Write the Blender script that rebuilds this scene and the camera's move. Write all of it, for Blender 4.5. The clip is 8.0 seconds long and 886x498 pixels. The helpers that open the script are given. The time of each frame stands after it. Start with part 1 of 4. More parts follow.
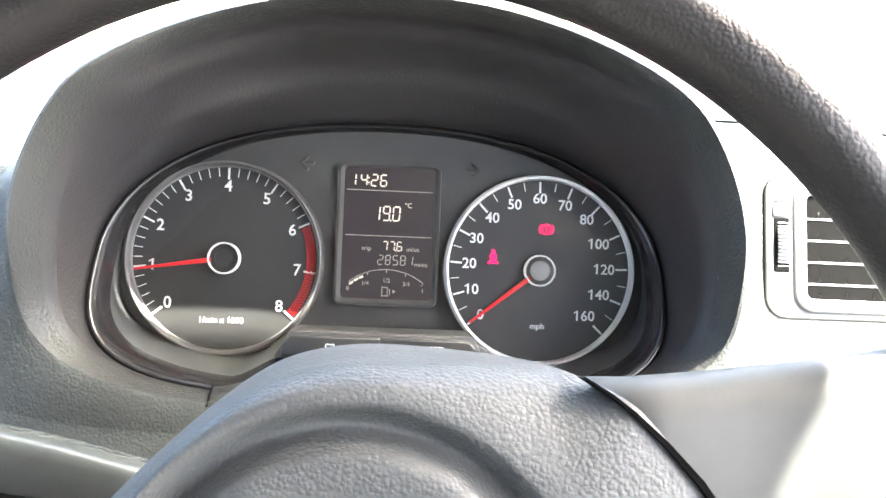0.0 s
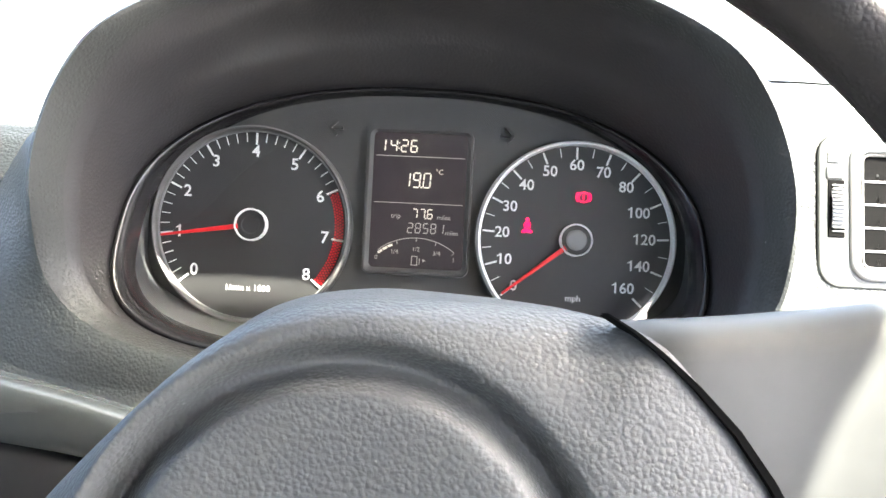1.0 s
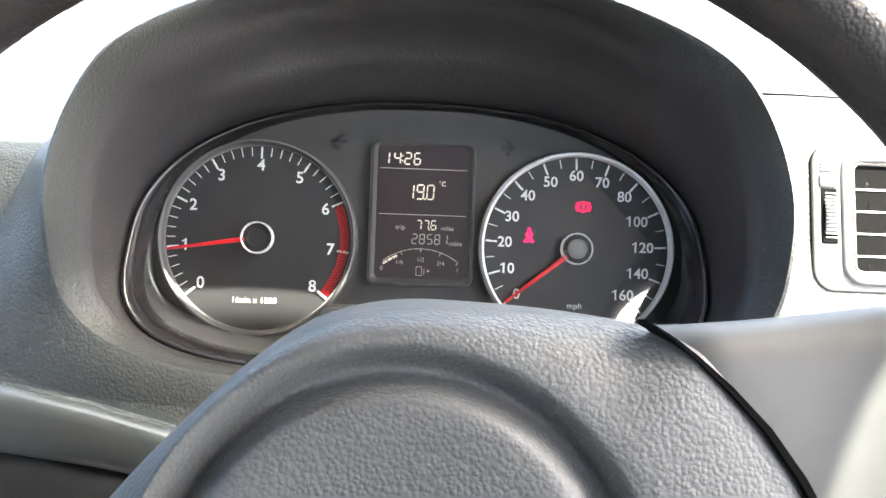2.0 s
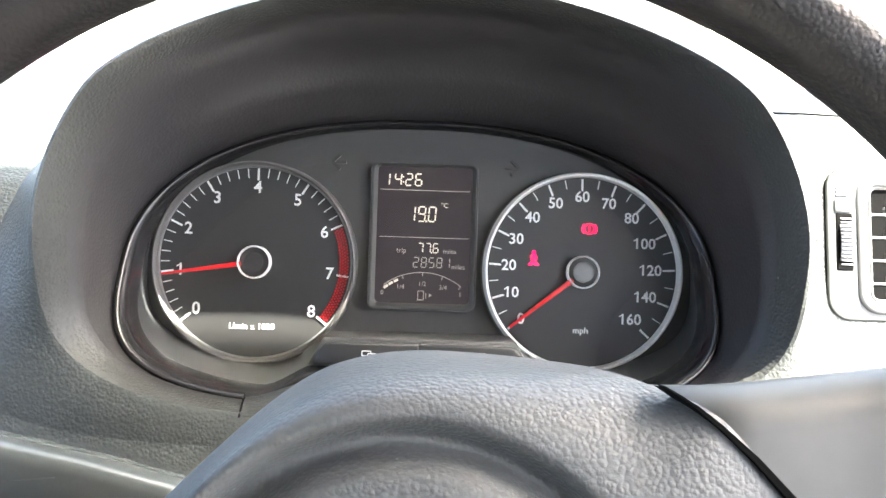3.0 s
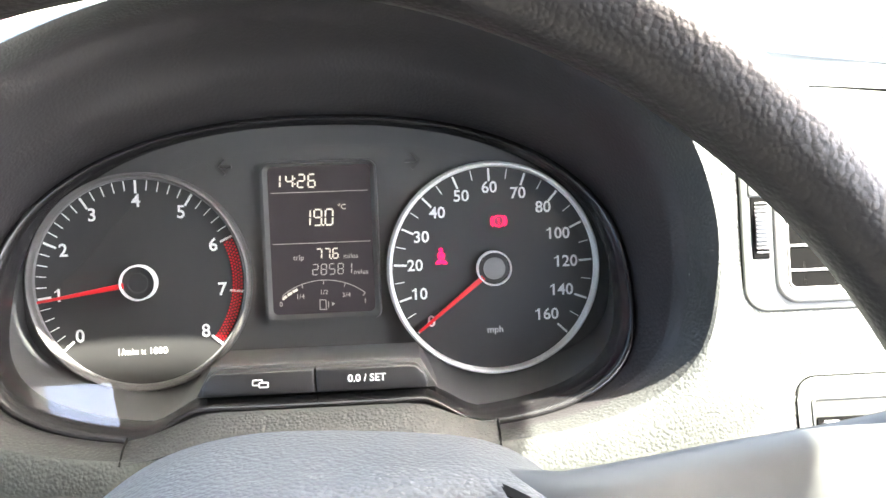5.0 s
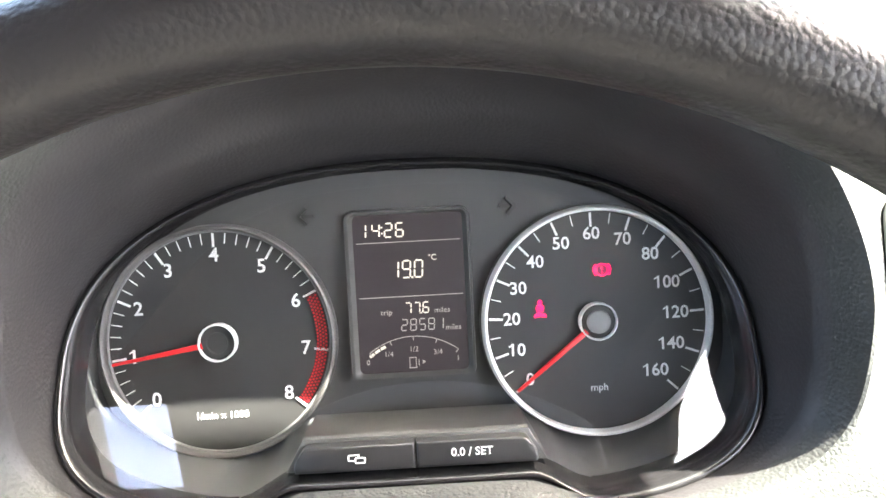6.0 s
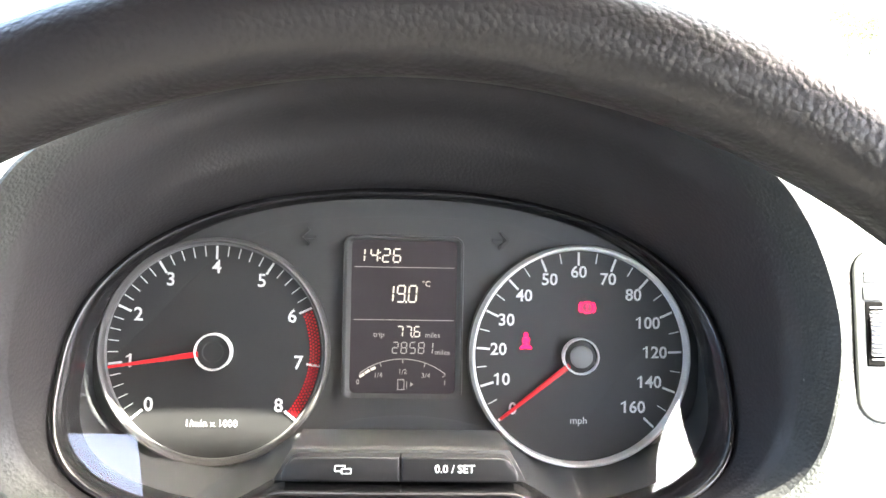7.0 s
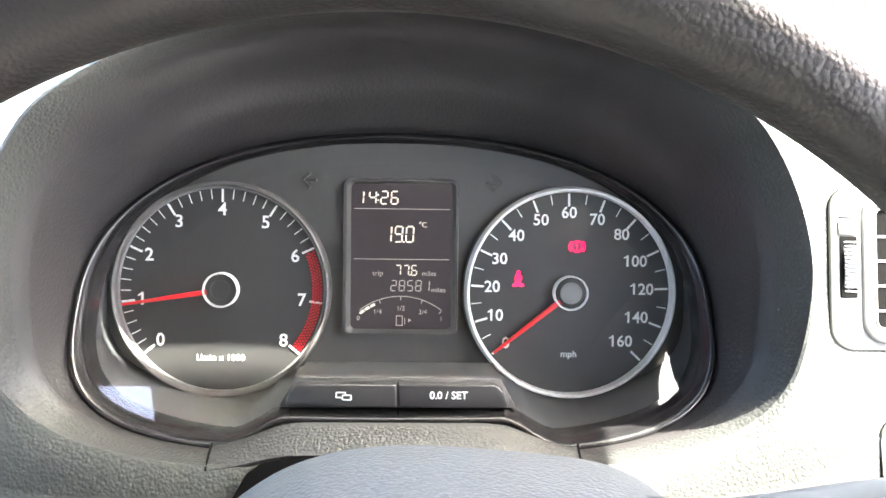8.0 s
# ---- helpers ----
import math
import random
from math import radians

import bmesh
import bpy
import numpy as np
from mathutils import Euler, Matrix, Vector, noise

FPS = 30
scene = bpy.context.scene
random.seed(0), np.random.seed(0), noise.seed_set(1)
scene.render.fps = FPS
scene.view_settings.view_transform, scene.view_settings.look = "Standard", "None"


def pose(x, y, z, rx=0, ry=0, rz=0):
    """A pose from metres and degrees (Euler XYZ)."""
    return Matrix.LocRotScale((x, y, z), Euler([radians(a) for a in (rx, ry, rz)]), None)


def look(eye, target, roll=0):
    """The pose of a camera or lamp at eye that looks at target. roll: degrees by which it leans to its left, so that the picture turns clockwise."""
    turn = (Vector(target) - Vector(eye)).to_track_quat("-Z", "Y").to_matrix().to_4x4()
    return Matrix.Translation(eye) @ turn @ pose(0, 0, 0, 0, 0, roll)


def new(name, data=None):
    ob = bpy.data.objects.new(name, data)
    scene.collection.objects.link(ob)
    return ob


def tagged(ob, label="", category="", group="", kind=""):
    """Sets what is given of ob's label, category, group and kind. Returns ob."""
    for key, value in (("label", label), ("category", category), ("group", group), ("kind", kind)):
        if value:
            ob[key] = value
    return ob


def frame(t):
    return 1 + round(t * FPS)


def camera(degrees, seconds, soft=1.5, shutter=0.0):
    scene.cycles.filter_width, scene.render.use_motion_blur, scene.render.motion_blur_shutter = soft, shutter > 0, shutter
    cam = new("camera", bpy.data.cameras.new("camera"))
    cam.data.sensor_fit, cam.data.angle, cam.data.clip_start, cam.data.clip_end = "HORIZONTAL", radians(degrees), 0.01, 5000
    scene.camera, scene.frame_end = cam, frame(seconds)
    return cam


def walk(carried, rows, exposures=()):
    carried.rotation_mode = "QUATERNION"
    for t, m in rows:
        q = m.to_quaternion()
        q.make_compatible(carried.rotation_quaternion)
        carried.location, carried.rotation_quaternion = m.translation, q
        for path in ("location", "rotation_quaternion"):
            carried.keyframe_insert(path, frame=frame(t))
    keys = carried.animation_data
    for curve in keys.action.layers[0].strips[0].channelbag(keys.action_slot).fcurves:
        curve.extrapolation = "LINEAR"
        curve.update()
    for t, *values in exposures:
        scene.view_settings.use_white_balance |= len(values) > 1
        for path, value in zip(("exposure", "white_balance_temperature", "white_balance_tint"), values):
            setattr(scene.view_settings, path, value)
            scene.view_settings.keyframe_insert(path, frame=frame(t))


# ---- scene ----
cam = camera(59.0, 8.0)
DASH = pose(0, 0, 0.95, -18)  # the instrument panel leans back
EXPOSURES = [(t, 4.93 + e, 7000, 5) for t, e in ((0.0, 0.2), (0.7, 0.05), (1.5, -0.25), (3.5, -0.1), (5.5, 0.1), (6.5, 0.25), (8.0, 0.2))]
PATH = [
    (0, (0.013, -0.44, 0.0), (0.1, 1.558, 0.041), 2.3),
    (0.2, (0.0204, -0.4422, -0.0009), (0.046, 1.5578, 0.06), 1.78),
    (0.5, (0.026, -0.443, -0.004), (-0.082, 1.553, 0.06), 1.0),
    (0.7, (0.0259, -0.4359, -0.0101), (-0.1134, 1.5641, 0.0372), 1.72),
    (1, (0.024, -0.424, -0.018), (-0.015, 1.576, 0.024), 2.8),
    (1.2, (0.0197, -0.4275, -0.0188), (0.001, 1.5725, 0.0113), 2.64),
    (1.5, (0.012, -0.434, -0.02), (0.034, 1.565, 0.049), 2.4),
    (3, (0.004, -0.421, -0.002), (0.04, 1.578, 0.051), 1.8),
    (3.2, (0.004, -0.4183, 0.0048), (0.0323, 1.5817, 0.0271), 1.56),
    (3.5, (0.004, -0.417, 0.013), (0.031, 1.583, -0.01), 1.2),
    (3.7, (0.0057, -0.4183, 0.0152), (0.0394, 1.5817, -0.048), 0.8),
    (4, (0.019, -0.42, 0.017), (0.044, 1.577, -0.085), 0.2),
    (4.2, (0.032, -0.418, 0.02), (0.038, 1.578, -0.109), 0.1),
    (5.3, (0.04, -0.385, 0.037), (0.174, 1.608, -0.068), -2.6),
    (5.5, (0.035, -0.383, 0.052), (0.141, 1.611, -0.054), -2.9),
    (5.7, (0.0262, -0.3727, 0.0533), (0.0874, 1.6273, -0.0181), -2.98),
    (6, (0.012, -0.362, 0.053), (0.04, 1.636, -0.04), -3.1),
    (6.2, (0.0038, -0.3659, 0.0545), (0.0502, 1.6341, -0.0361), -1.7),
    (6.5, (-0.002, -0.377, 0.056), (0.093, 1.621, 0.049), 0.4),
    (6.7, (-0.0002, -0.3802, 0.0522), (0.0783, 1.6198, 0.0704), 0.64),
    (7, (0.003, -0.379, 0.041), (0.09, 1.619, 0.087), 1.0),
    (7.3, (0.0024, -0.3756, 0.0285), (0.0811, 1.6244, 0.0894), 1.54),
    (7.5, (0.002, -0.376, 0.0245), (0.088, 1.622, 0.0702), 1.9),
    (7.7, (0.0035, -0.3814, 0.0257), (0.0697, 1.6186, 0.0277), 1.42),
    (8, (0.009, -0.396, 0.032), (0.075, 1.602, -0.026), 0.7),
]
walk(cam, [(t, DASH @ look(eye, target, roll)) for t, eye, target, roll in PATH], EXPOSURES)

# ---- world and lights ----
SUN = Vector((0.474, -0.0705, 0.877)).normalized()  # towards the sun
world = bpy.data.worlds.new("sky")
scene.world = world
world.use_nodes = True
wn = world.node_tree
sky = wn.nodes.new("ShaderNodeTexSky")
sky.sky_type = "NISHITA"
sky.sun_disc = False
sky.air_density, sky.dust_density, sky.ozone_density = 0.45, 4.0, 0.8  # a milky, hazy sky
sky.sun_elevation = math.asin(SUN.z)
sky.sun_rotation = math.atan2(SUN.x, SUN.y)
wn.nodes["Background"].inputs["Strength"].default_value = 0.19
wn.links.new(sky.outputs["Color"], wn.nodes["Background"].inputs["Color"])
sun = new("sun", bpy.data.lights.new("sun", "SUN"))
sun.data.energy, sun.data.angle, sun.data.color = 3.3, radians(0.53), (1.0, 0.985, 0.945)
sun.matrix_basis = look(SUN * 20, (0, 0, 0))


# ---- materials ----
def node_mat(name):
    m = bpy.data.materials.new(name)
    m.use_nodes = True
    return m, m.node_tree.nodes, m.node_tree.links, m.node_tree.nodes["Principled BSDF"]


def plain(name, colour, rough=0.5, metal=0.0, emit=None, power=0.0, spec=0.5, vary=0.12, scale=120.0, uneven=0.08):
    """Paint or plastic with a faint uneven tone and gloss."""
    m, n, l, b = node_mat(name)
    b.inputs["Metallic"].default_value = metal
    b.inputs["Specular IOR Level"].default_value = spec
    tc, no, mix, ramp = n.new("ShaderNodeTexCoord"), n.new("ShaderNodeTexNoise"), n.new("ShaderNodeMix"), n.new("ShaderNodeMapRange")
    no.inputs["Scale"].default_value, no.inputs["Detail"].default_value = scale, 6
    mix.data_type = "RGBA"
    mix.inputs["A"].default_value = (*[c * (1 - vary) for c in colour], 1)
    mix.inputs["B"].default_value = (*[min(1, c * (1 + vary)) for c in colour], 1)
    l.new(tc.outputs["Object"], no.inputs["Vector"])
    l.new(no.outputs["Fac"], mix.inputs["Factor"])
    l.new(mix.outputs["Result"], b.inputs["Base Color"])
    ramp.inputs["To Min"].default_value, ramp.inputs["To Max"].default_value = max(0.02, rough - uneven), rough + uneven
    l.new(no.outputs["Fac"], ramp.inputs["Value"])
    l.new(ramp.outputs["Result"], b.inputs["Roughness"])
    if emit:
        b.inputs["Emission Color"].default_value = (*emit, 1)
        b.inputs["Emission Strength"].default_value = power
    return m


def grained(name, colour, cell=0.0022, depth=0.0003, rough=0.5, spec=0.5, dust=0.0, warp=0.5):
    """Moulded plastic with a leather grain: rounded cells with narrow creases, uneven in size."""
    m, n, l, b = node_mat(name)
    b.inputs["Specular IOR Level"].default_value = spec
    tc = n.new("ShaderNodeTexCoord")
    bend, vor, fine, big = n.new("ShaderNodeTexNoise"), n.new("ShaderNodeTexVoronoi"), n.new("ShaderNodeTexNoise"), n.new("ShaderNodeTexNoise")
    bend.inputs["Scale"].default_value = 0.5 / cell
    add = n.new("ShaderNodeVectorMath")
    add.operation = "MULTIPLY_ADD"
    add.inputs[1].default_value = (cell * warp * 1.6,) * 3
    l.new(tc.outputs["Object"], bend.inputs["Vector"])
    l.new(bend.outputs["Color"], add.inputs[0])
    l.new(tc.outputs["Object"], add.inputs[2])
    vor.feature = "SMOOTH_F1"
    vor.inputs["Scale"].default_value, vor.inputs["Smoothness"].default_value = 1 / cell, 0.35
    l.new(add.outputs["Vector"], vor.inputs["Vector"])
    fine.inputs["Scale"].default_value, fine.inputs["Detail"].default_value = 3.5 / cell, 2
    l.new(tc.outputs["Object"], fine.inputs["Vector"])
    big.inputs["Scale"].default_value, big.inputs["Detail"].default_value = 22, 5
    l.new(tc.outputs["Object"], big.inputs["Vector"])
    high = n.new("ShaderNodeMath")
    high.operation = "MULTIPLY_ADD"
    high.inputs[1].default_value = -0.25
    l.new(fine.outputs["Fac"], high.inputs[0])
    flip = n.new("ShaderNodeMath")
    flip.operation = "SUBTRACT"
    flip.inputs[0].default_value = 1.0
    l.new(vor.outputs["Distance"], flip.inputs[1])
    l.new(flip.outputs["Value"], high.inputs[2])
    bump = n.new("ShaderNodeBump")
    bump.inputs["Strength"].default_value, bump.inputs["Distance"].default_value = 1.0, depth
    l.new(high.outputs["Value"], bump.inputs["Height"])
    l.new(bump.outputs["Normal"], b.inputs["Normal"])
    mix = n.new("ShaderNodeMix")
    mix.data_type = "RGBA"
    mix.inputs["A"].default_value = (*[c * 0.85 for c in colour], 1)
    mix.inputs["B"].default_value = (*[c * 1.15 for c in colour], 1)
    l.new(big.outputs["Fac"], mix.inputs["Factor"])
    specks = n.new("ShaderNodeTexNoise")
    specks.inputs["Scale"].default_value, specks.inputs["Detail"].default_value = 330, 1
    l.new(tc.outputs["Object"], specks.inputs["Vector"])
    cut = n.new("ShaderNodeMapRange")
    cut.inputs["From Min"].default_value, cut.inputs["From Max"].default_value, cut.inputs["To Max"].default_value = 0.79, 0.83, dust
    l.new(specks.outputs["Fac"], cut.inputs["Value"])
    lint = n.new("ShaderNodeMix")
    lint.data_type = "RGBA"
    lint.inputs["B"].default_value = (0.5, 0.48, 0.45, 1)
    l.new(cut.outputs["Result"], lint.inputs["Factor"])
    l.new(mix.outputs["Result"], lint.inputs["A"])
    l.new(lint.outputs["Result"], b.inputs["Base Color"])
    gloss = n.new("ShaderNodeMapRange")
    gloss.inputs["To Min"].default_value, gloss.inputs["To Max"].default_value = rough - 0.1, rough + 0.1
    l.new(big.outputs["Fac"], gloss.inputs["Value"])
    l.new(gloss.outputs["Result"], b.inputs["Roughness"])
    return m


def glass(name, tint=(1, 1, 1), least=0.04):
    """A clear pane: straight through, with a mirror's gloss that grows towards the grazing angle."""
    m, n, l, b = node_mat(name)
    n.remove(b)
    tr, gl, lw, pw, mr, mx = n.new("ShaderNodeBsdfTransparent"), n.new("ShaderNodeBsdfGlossy"), n.new("ShaderNodeLayerWeight"), n.new("ShaderNodeMath"), n.new("ShaderNodeMapRange"), n.new("ShaderNodeMixShader")
    tr.inputs["Color"].default_value = (*tint, 1)
    gl.inputs["Roughness"].default_value = 0.0
    lw.inputs["Blend"].default_value = 0.5
    pw.operation = "POWER"
    pw.inputs[1].default_value = 5.0
    mr.inputs["To Min"].default_value = least
    l.new(lw.outputs["Facing"], pw.inputs[0])
    l.new(pw.outputs["Value"], mr.inputs["Value"])
    l.new(mr.outputs["Result"], mx.inputs["Fac"])
    l.new(tr.outputs[0], mx.inputs[1])
    l.new(gl.outputs[0], mx.inputs[2])
    l.new(mx.outputs[0], n["Material Output"].inputs["Surface"])
    return m


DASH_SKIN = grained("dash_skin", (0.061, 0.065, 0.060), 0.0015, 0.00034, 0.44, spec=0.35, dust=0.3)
# Hood lining: dashboard plastic, its shade put into a darker colour.
LINING_SHADED = grained("hood_lining_shaded", (0.0146, 0.0133, 0.0138), 0.0016, 0.00014, 0.50)
# Column strip: darkened so that its colour stands in for missing shade.
STRIP_SHADED = grained("column_strip_shaded", (0.016, 0.0163, 0.0155), 0.0013, 0.00030, 0.46)
# Hood lip: the dashboard's plastic again, darkened to carry its shade.
LIP_SHADED = grained("hood_lip_shaded", (0.025, 0.026, 0.0247), 0.0015, 0.00028, 0.46, spec=0.3, dust=0.2)
WHEEL_SKIN = grained("wheel_rim_leatherette", (0.0120, 0.0104, 0.0111), 0.0014, 0.00016, 0.42, spec=0.45, warp=0.4)
PAD_SKIN = grained("airbag_cover_vinyl", (0.086, 0.087, 0.085), 0.0013, 0.00030, 0.46, spec=0.30, dust=0.3, warp=0.45)
SPOKE_GREY = plain("spoke_grey_plastic", (0.066, 0.067, 0.064), 0.50, spec=0.3)
STALK_GREY = plain("stalk_grey_plastic", (0.068, 0.073, 0.068), 0.24, uneven=0.03)
FRAME_SILVER = plain("vent_frame_silver", (0.26, 0.26, 0.255), 0.38, metal=0.3)
PILLAR_TRIM = plain("pillar_trim_pale", (0.62, 0.61, 0.58), 0.7, scale=50)
BLADE = plain("blade_plastic", (0.20, 0.20, 0.20), 0.35)
MASK = plain("cluster_mask_grey", (0.043, 0.043, 0.0415), 0.45, vary=0.04, uneven=0.02)
# Same moulding as the mask; light on it is put into a paler grey.
BOWL_LIT = plain("cluster_bowl_lit_grey", (0.054, 0.056, 0.056), 0.36, vary=0.04, uneven=0.02)
FACE = plain("dial_black", (0.021, 0.021, 0.0205), 0.55, vary=0.2)
GLOSS_BLACK = plain("gloss_black", (0.015, 0.015, 0.016), 0.22)
LIP_BLACK = plain("bezel_satin_black", (0.009, 0.0086, 0.009), 0.26, uneven=0.02, scale=40)
BUTTON = plain("button_black", (0.016, 0.016, 0.0165), 0.40)
WHITE = plain("white_print", (0.8, 0.8, 0.78), 0.5, vary=0.04)
RING_GREY = plain("ring_grey", (0.19, 0.187, 0.183), 0.4, vary=0.05)
RING_WHITE = plain("ring_white", (0.82, 0.82, 0.8), 0.35, vary=0.04)
SATIN = plain("satin_silver", (0.10, 0.096, 0.092), 0.55, metal=0.1, vary=0.06)
# Needle and dot red, with a faint glow added to brighten it.
RED = plain("needle_red", (0.62, 0.008, 0.016), 0.4, vary=0.08, emit=(1, 0.03, 0.02), power=0.006)
RED_PRINT = plain("red_print", (0.085, 0.002, 0.004), 0.5)
WARN = plain("warning_red_lit", (0.3, 0.0, 0.01), 0.5, emit=(1, 0.0, 0.06), power=0.22)
LCD = plain("display_dark", (0.020, 0.0165, 0.020), 0.25, vary=0.03, uneven=0.0, emit=(1, 0.75, 0.78), power=0.0006)
SEGMENT = plain("display_segment_lit", (0.45, 0.42, 0.36), 0.5, emit=(1.0, 0.88, 0.68), power=0.026)
SEGMENT_DIM = plain("display_segment_dim", (0.20, 0.19, 0.18), 0.5, emit=(1.0, 0.90, 0.78), power=0.009)
GHOST = plain("unlit_arrow", (0.022, 0.023, 0.021), 0.5)
VENT_PLATE = plain("vent_plate_plastic", (0.066, 0.070, 0.066), 0.5)
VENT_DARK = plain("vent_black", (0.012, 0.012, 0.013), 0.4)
# Near-black for seams; also carries the shade of gaps, slots and ducts.
SHADOW_BLACK = plain("gap_shade_black", (0.0025, 0.0025, 0.0025), 0.9, spec=0.05)
SLAT = plain("slat_plastic", (0.07, 0.07, 0.07), 0.35)
HEADLINER = plain("headliner_cloth", (0.045, 0.043, 0.042), 0.9, scale=60)
TRIM = plain("door_trim", (0.28, 0.275, 0.26), 0.6, scale=40)
BODY_RED = plain("car_red_paint", (0.16, 0.007, 0.010), 0.16, vary=0.08, uneven=0.02)
ASPHALT = plain("concrete_yard", (0.45, 0.44, 0.41), 0.9, vary=0.35, scale=9)
RUBBER = plain("wiper_black", (0.02, 0.02, 0.02), 0.5)
LEAF = plain("leaf_green", (0.10, 0.13, 0.03), 0.6, vary=0.4, scale=3)
CLEAR = glass("clear_lens", least=0.10)
SCREEN = glass("windscreen_glass", (0.9, 0.93, 0.91))


# ---- building helpers ----
def place(ob, m, parent=None):
    ob.matrix_basis = m
    ob["m"] = [v for row in m for v in row]
    if parent:
        pm = Matrix([parent["m"][i * 4:i * 4 + 4] for i in range(4)])
        ob.parent, ob.matrix_parent_inverse = parent, pm.inverted()


def mesh_ob(name, bm, mat, frame_m, parent=None, smooth=40):
    c = Vector((0, 0, 0))
    vs = [v.co for v in bm.verts]
    lo = Vector([min(v[i] for v in vs) for i in range(3)])
    hi = Vector([max(v[i] for v in vs) for i in range(3)])
    c = Vector(((lo.x + hi.x) / 2, (lo.y + hi.y) / 2, lo.z))
    bmesh.ops.translate(bm, vec=-c, verts=bm.verts)
    bmesh.ops.recalc_face_normals(bm, faces=bm.faces)
    me = bpy.data.meshes.new(name)
    for f in bm.faces:
        f.smooth = True
    for e in bm.edges:
        e.smooth = len(e.link_faces) != 2 or e.calc_face_angle(0) < radians(smooth)
    bm.to_mesh(me)
    bm.free()
    me.materials.append(mat)
    ob = new(name, me)
    place(ob, frame_m @ Matrix.Translation(c), parent)
    return ob


def thing(name, label, category, base=(0, 0, 0), frame_m=None, group="", kind=""):
    """An Empty at the base of a thing made of parts."""
    ob = new(name)
    ob.empty_display_size = 0.02
    place(ob, (DASH if frame_m is None else frame_m) @ Matrix.Translation(base))
    return tagged(ob, label, category, group, kind)


def moved(bm, m):
    bm.transform(m)
    return bm


def part(name, bm, mat, parent, label="", frame_m=None, smooth=40):
    ob = mesh_ob(name, bm, mat, DASH if frame_m is None else frame_m, parent, smooth)
    return tagged(ob, label)


def solo(name, bm, mat, label, category, frame_m=None, group="", kind="", smooth=40):
    ob = mesh_ob(name, bm, mat, DASH if frame_m is None else frame_m, None, smooth)
    return tagged(ob, label, category, group, kind)


def loft(loops, closed=True, cap0=False, cap1=False):
    bm = bmesh.new()
    rows = [[bm.verts.new(p) for p in lp] for lp in loops]
    n = len(rows[0])
    for a, b in zip(rows, rows[1:]):
        for i in range(n if closed else n - 1):
            j = (i + 1) % n
            bm.faces.new((a[i], a[j], b[j], b[i]))
    if cap0:
        bm.faces.new(rows[0])
    if cap1:
        bm.faces.new(rows[-1])
    return bm


def box(lo, hi, bevel=0.0, seg=2):
    bm = bmesh.new()
    bmesh.ops.create_cube(bm, size=1)
    for v in bm.verts:
        v.co = Vector([lo[i] if v.co[i] < 0 else hi[i] for i in range(3)])
    if bevel:
        bmesh.ops.bevel(bm, geom=bm.edges[:], offset=bevel, segments=seg, profile=0.5, affect="EDGES")
    return bm


def prism(outline, y0, y1, bevel=0.0, seg=2):
    """A flat outline in x and z given depth from y0 (front) to y1 (back)."""
    bm = loft([[(x, y1, z) for x, z in outline], [(x, y0, z) for x, z in outline]], cap0=True, cap1=True)
    if bevel:
        front = [e for e in bm.edges if all(abs(v.co.y - y0) < 1e-6 for v in e.verts)]
        bmesh.ops.bevel(bm, geom=front, offset=bevel, segments=seg, profile=0.5, affect="EDGES")
    return bm


def tube(path, radius, n=12, closed=False, flat=1.0):
    """A round bar along a path of points; flat squeezes it across."""
    pts = [Vector(p) for p in path]
    loops = []
    for i, p in enumerate(pts):
        a, b = (pts[i - 1], pts[(i + 1) % len(pts)]) if closed else (pts[max(i - 1, 0)], pts[min(i + 1, len(pts) - 1)])
        d = (b - a).normalized()
        u = d.cross(Vector((0, 1, 0.13))).normalized()
        w = d.cross(u)
        r = radius(i / (len(pts) - 1)) if callable(radius) else radius
        loops.append([p + u * r * math.cos(k * math.tau / n) + w * r * flat * math.sin(k * math.tau / n) for k in range(n)])
    if closed:
        loops.append(loops[0])
        bm = loft(loops)
        bmesh.ops.remove_doubles(bm, verts=bm.verts, dist=1e-7)
        return bm
    return loft(loops, cap0=True, cap1=True)


def ring(cx, cz, profile, n=96, a0=0.0, a1=math.tau):
    """A profile of (radius, y) turned about the axis through (cx, cz) that points at the driver."""
    full = a1 - a0 > 6.28
    loops = []
    for r, y in profile:
        loops.append([(cx + r * math.cos(a0 + (a1 - a0) * k / (n if full else n - 1)), y, cz + r * math.sin(a0 + (a1 - a0) * k / (n if full else n - 1))) for k in range(n)])
    return loft(loops, closed=full)


def disc(cx, cz, r, y, n=64):
    bm = bmesh.new()
    bm.faces.new([bm.verts.new((cx + r * math.cos(k * math.tau / n), y, cz + r * math.sin(k * math.tau / n))) for k in range(n)])
    return bm


def merge(bms):
    out = bmesh.new()
    me = bpy.data.meshes.new("tmp")
    for b in bms:
        b.to_mesh(me)
        out.from_mesh(me)
        b.free()
    bpy.data.meshes.remove(me)
    return out


def bar2(p, q, w, y0, y1):
    """A small raised bar on the face from p to q, both (x, z)."""
    p, q = Vector(p), Vector(q)
    d = (q - p).normalized() * 1.0
    s = Vector((-d.y, d.x)) * w / 2
    return prism([tuple(p + s), tuple(p - s), tuple(q - s), tuple(q + s)], y0, y1)


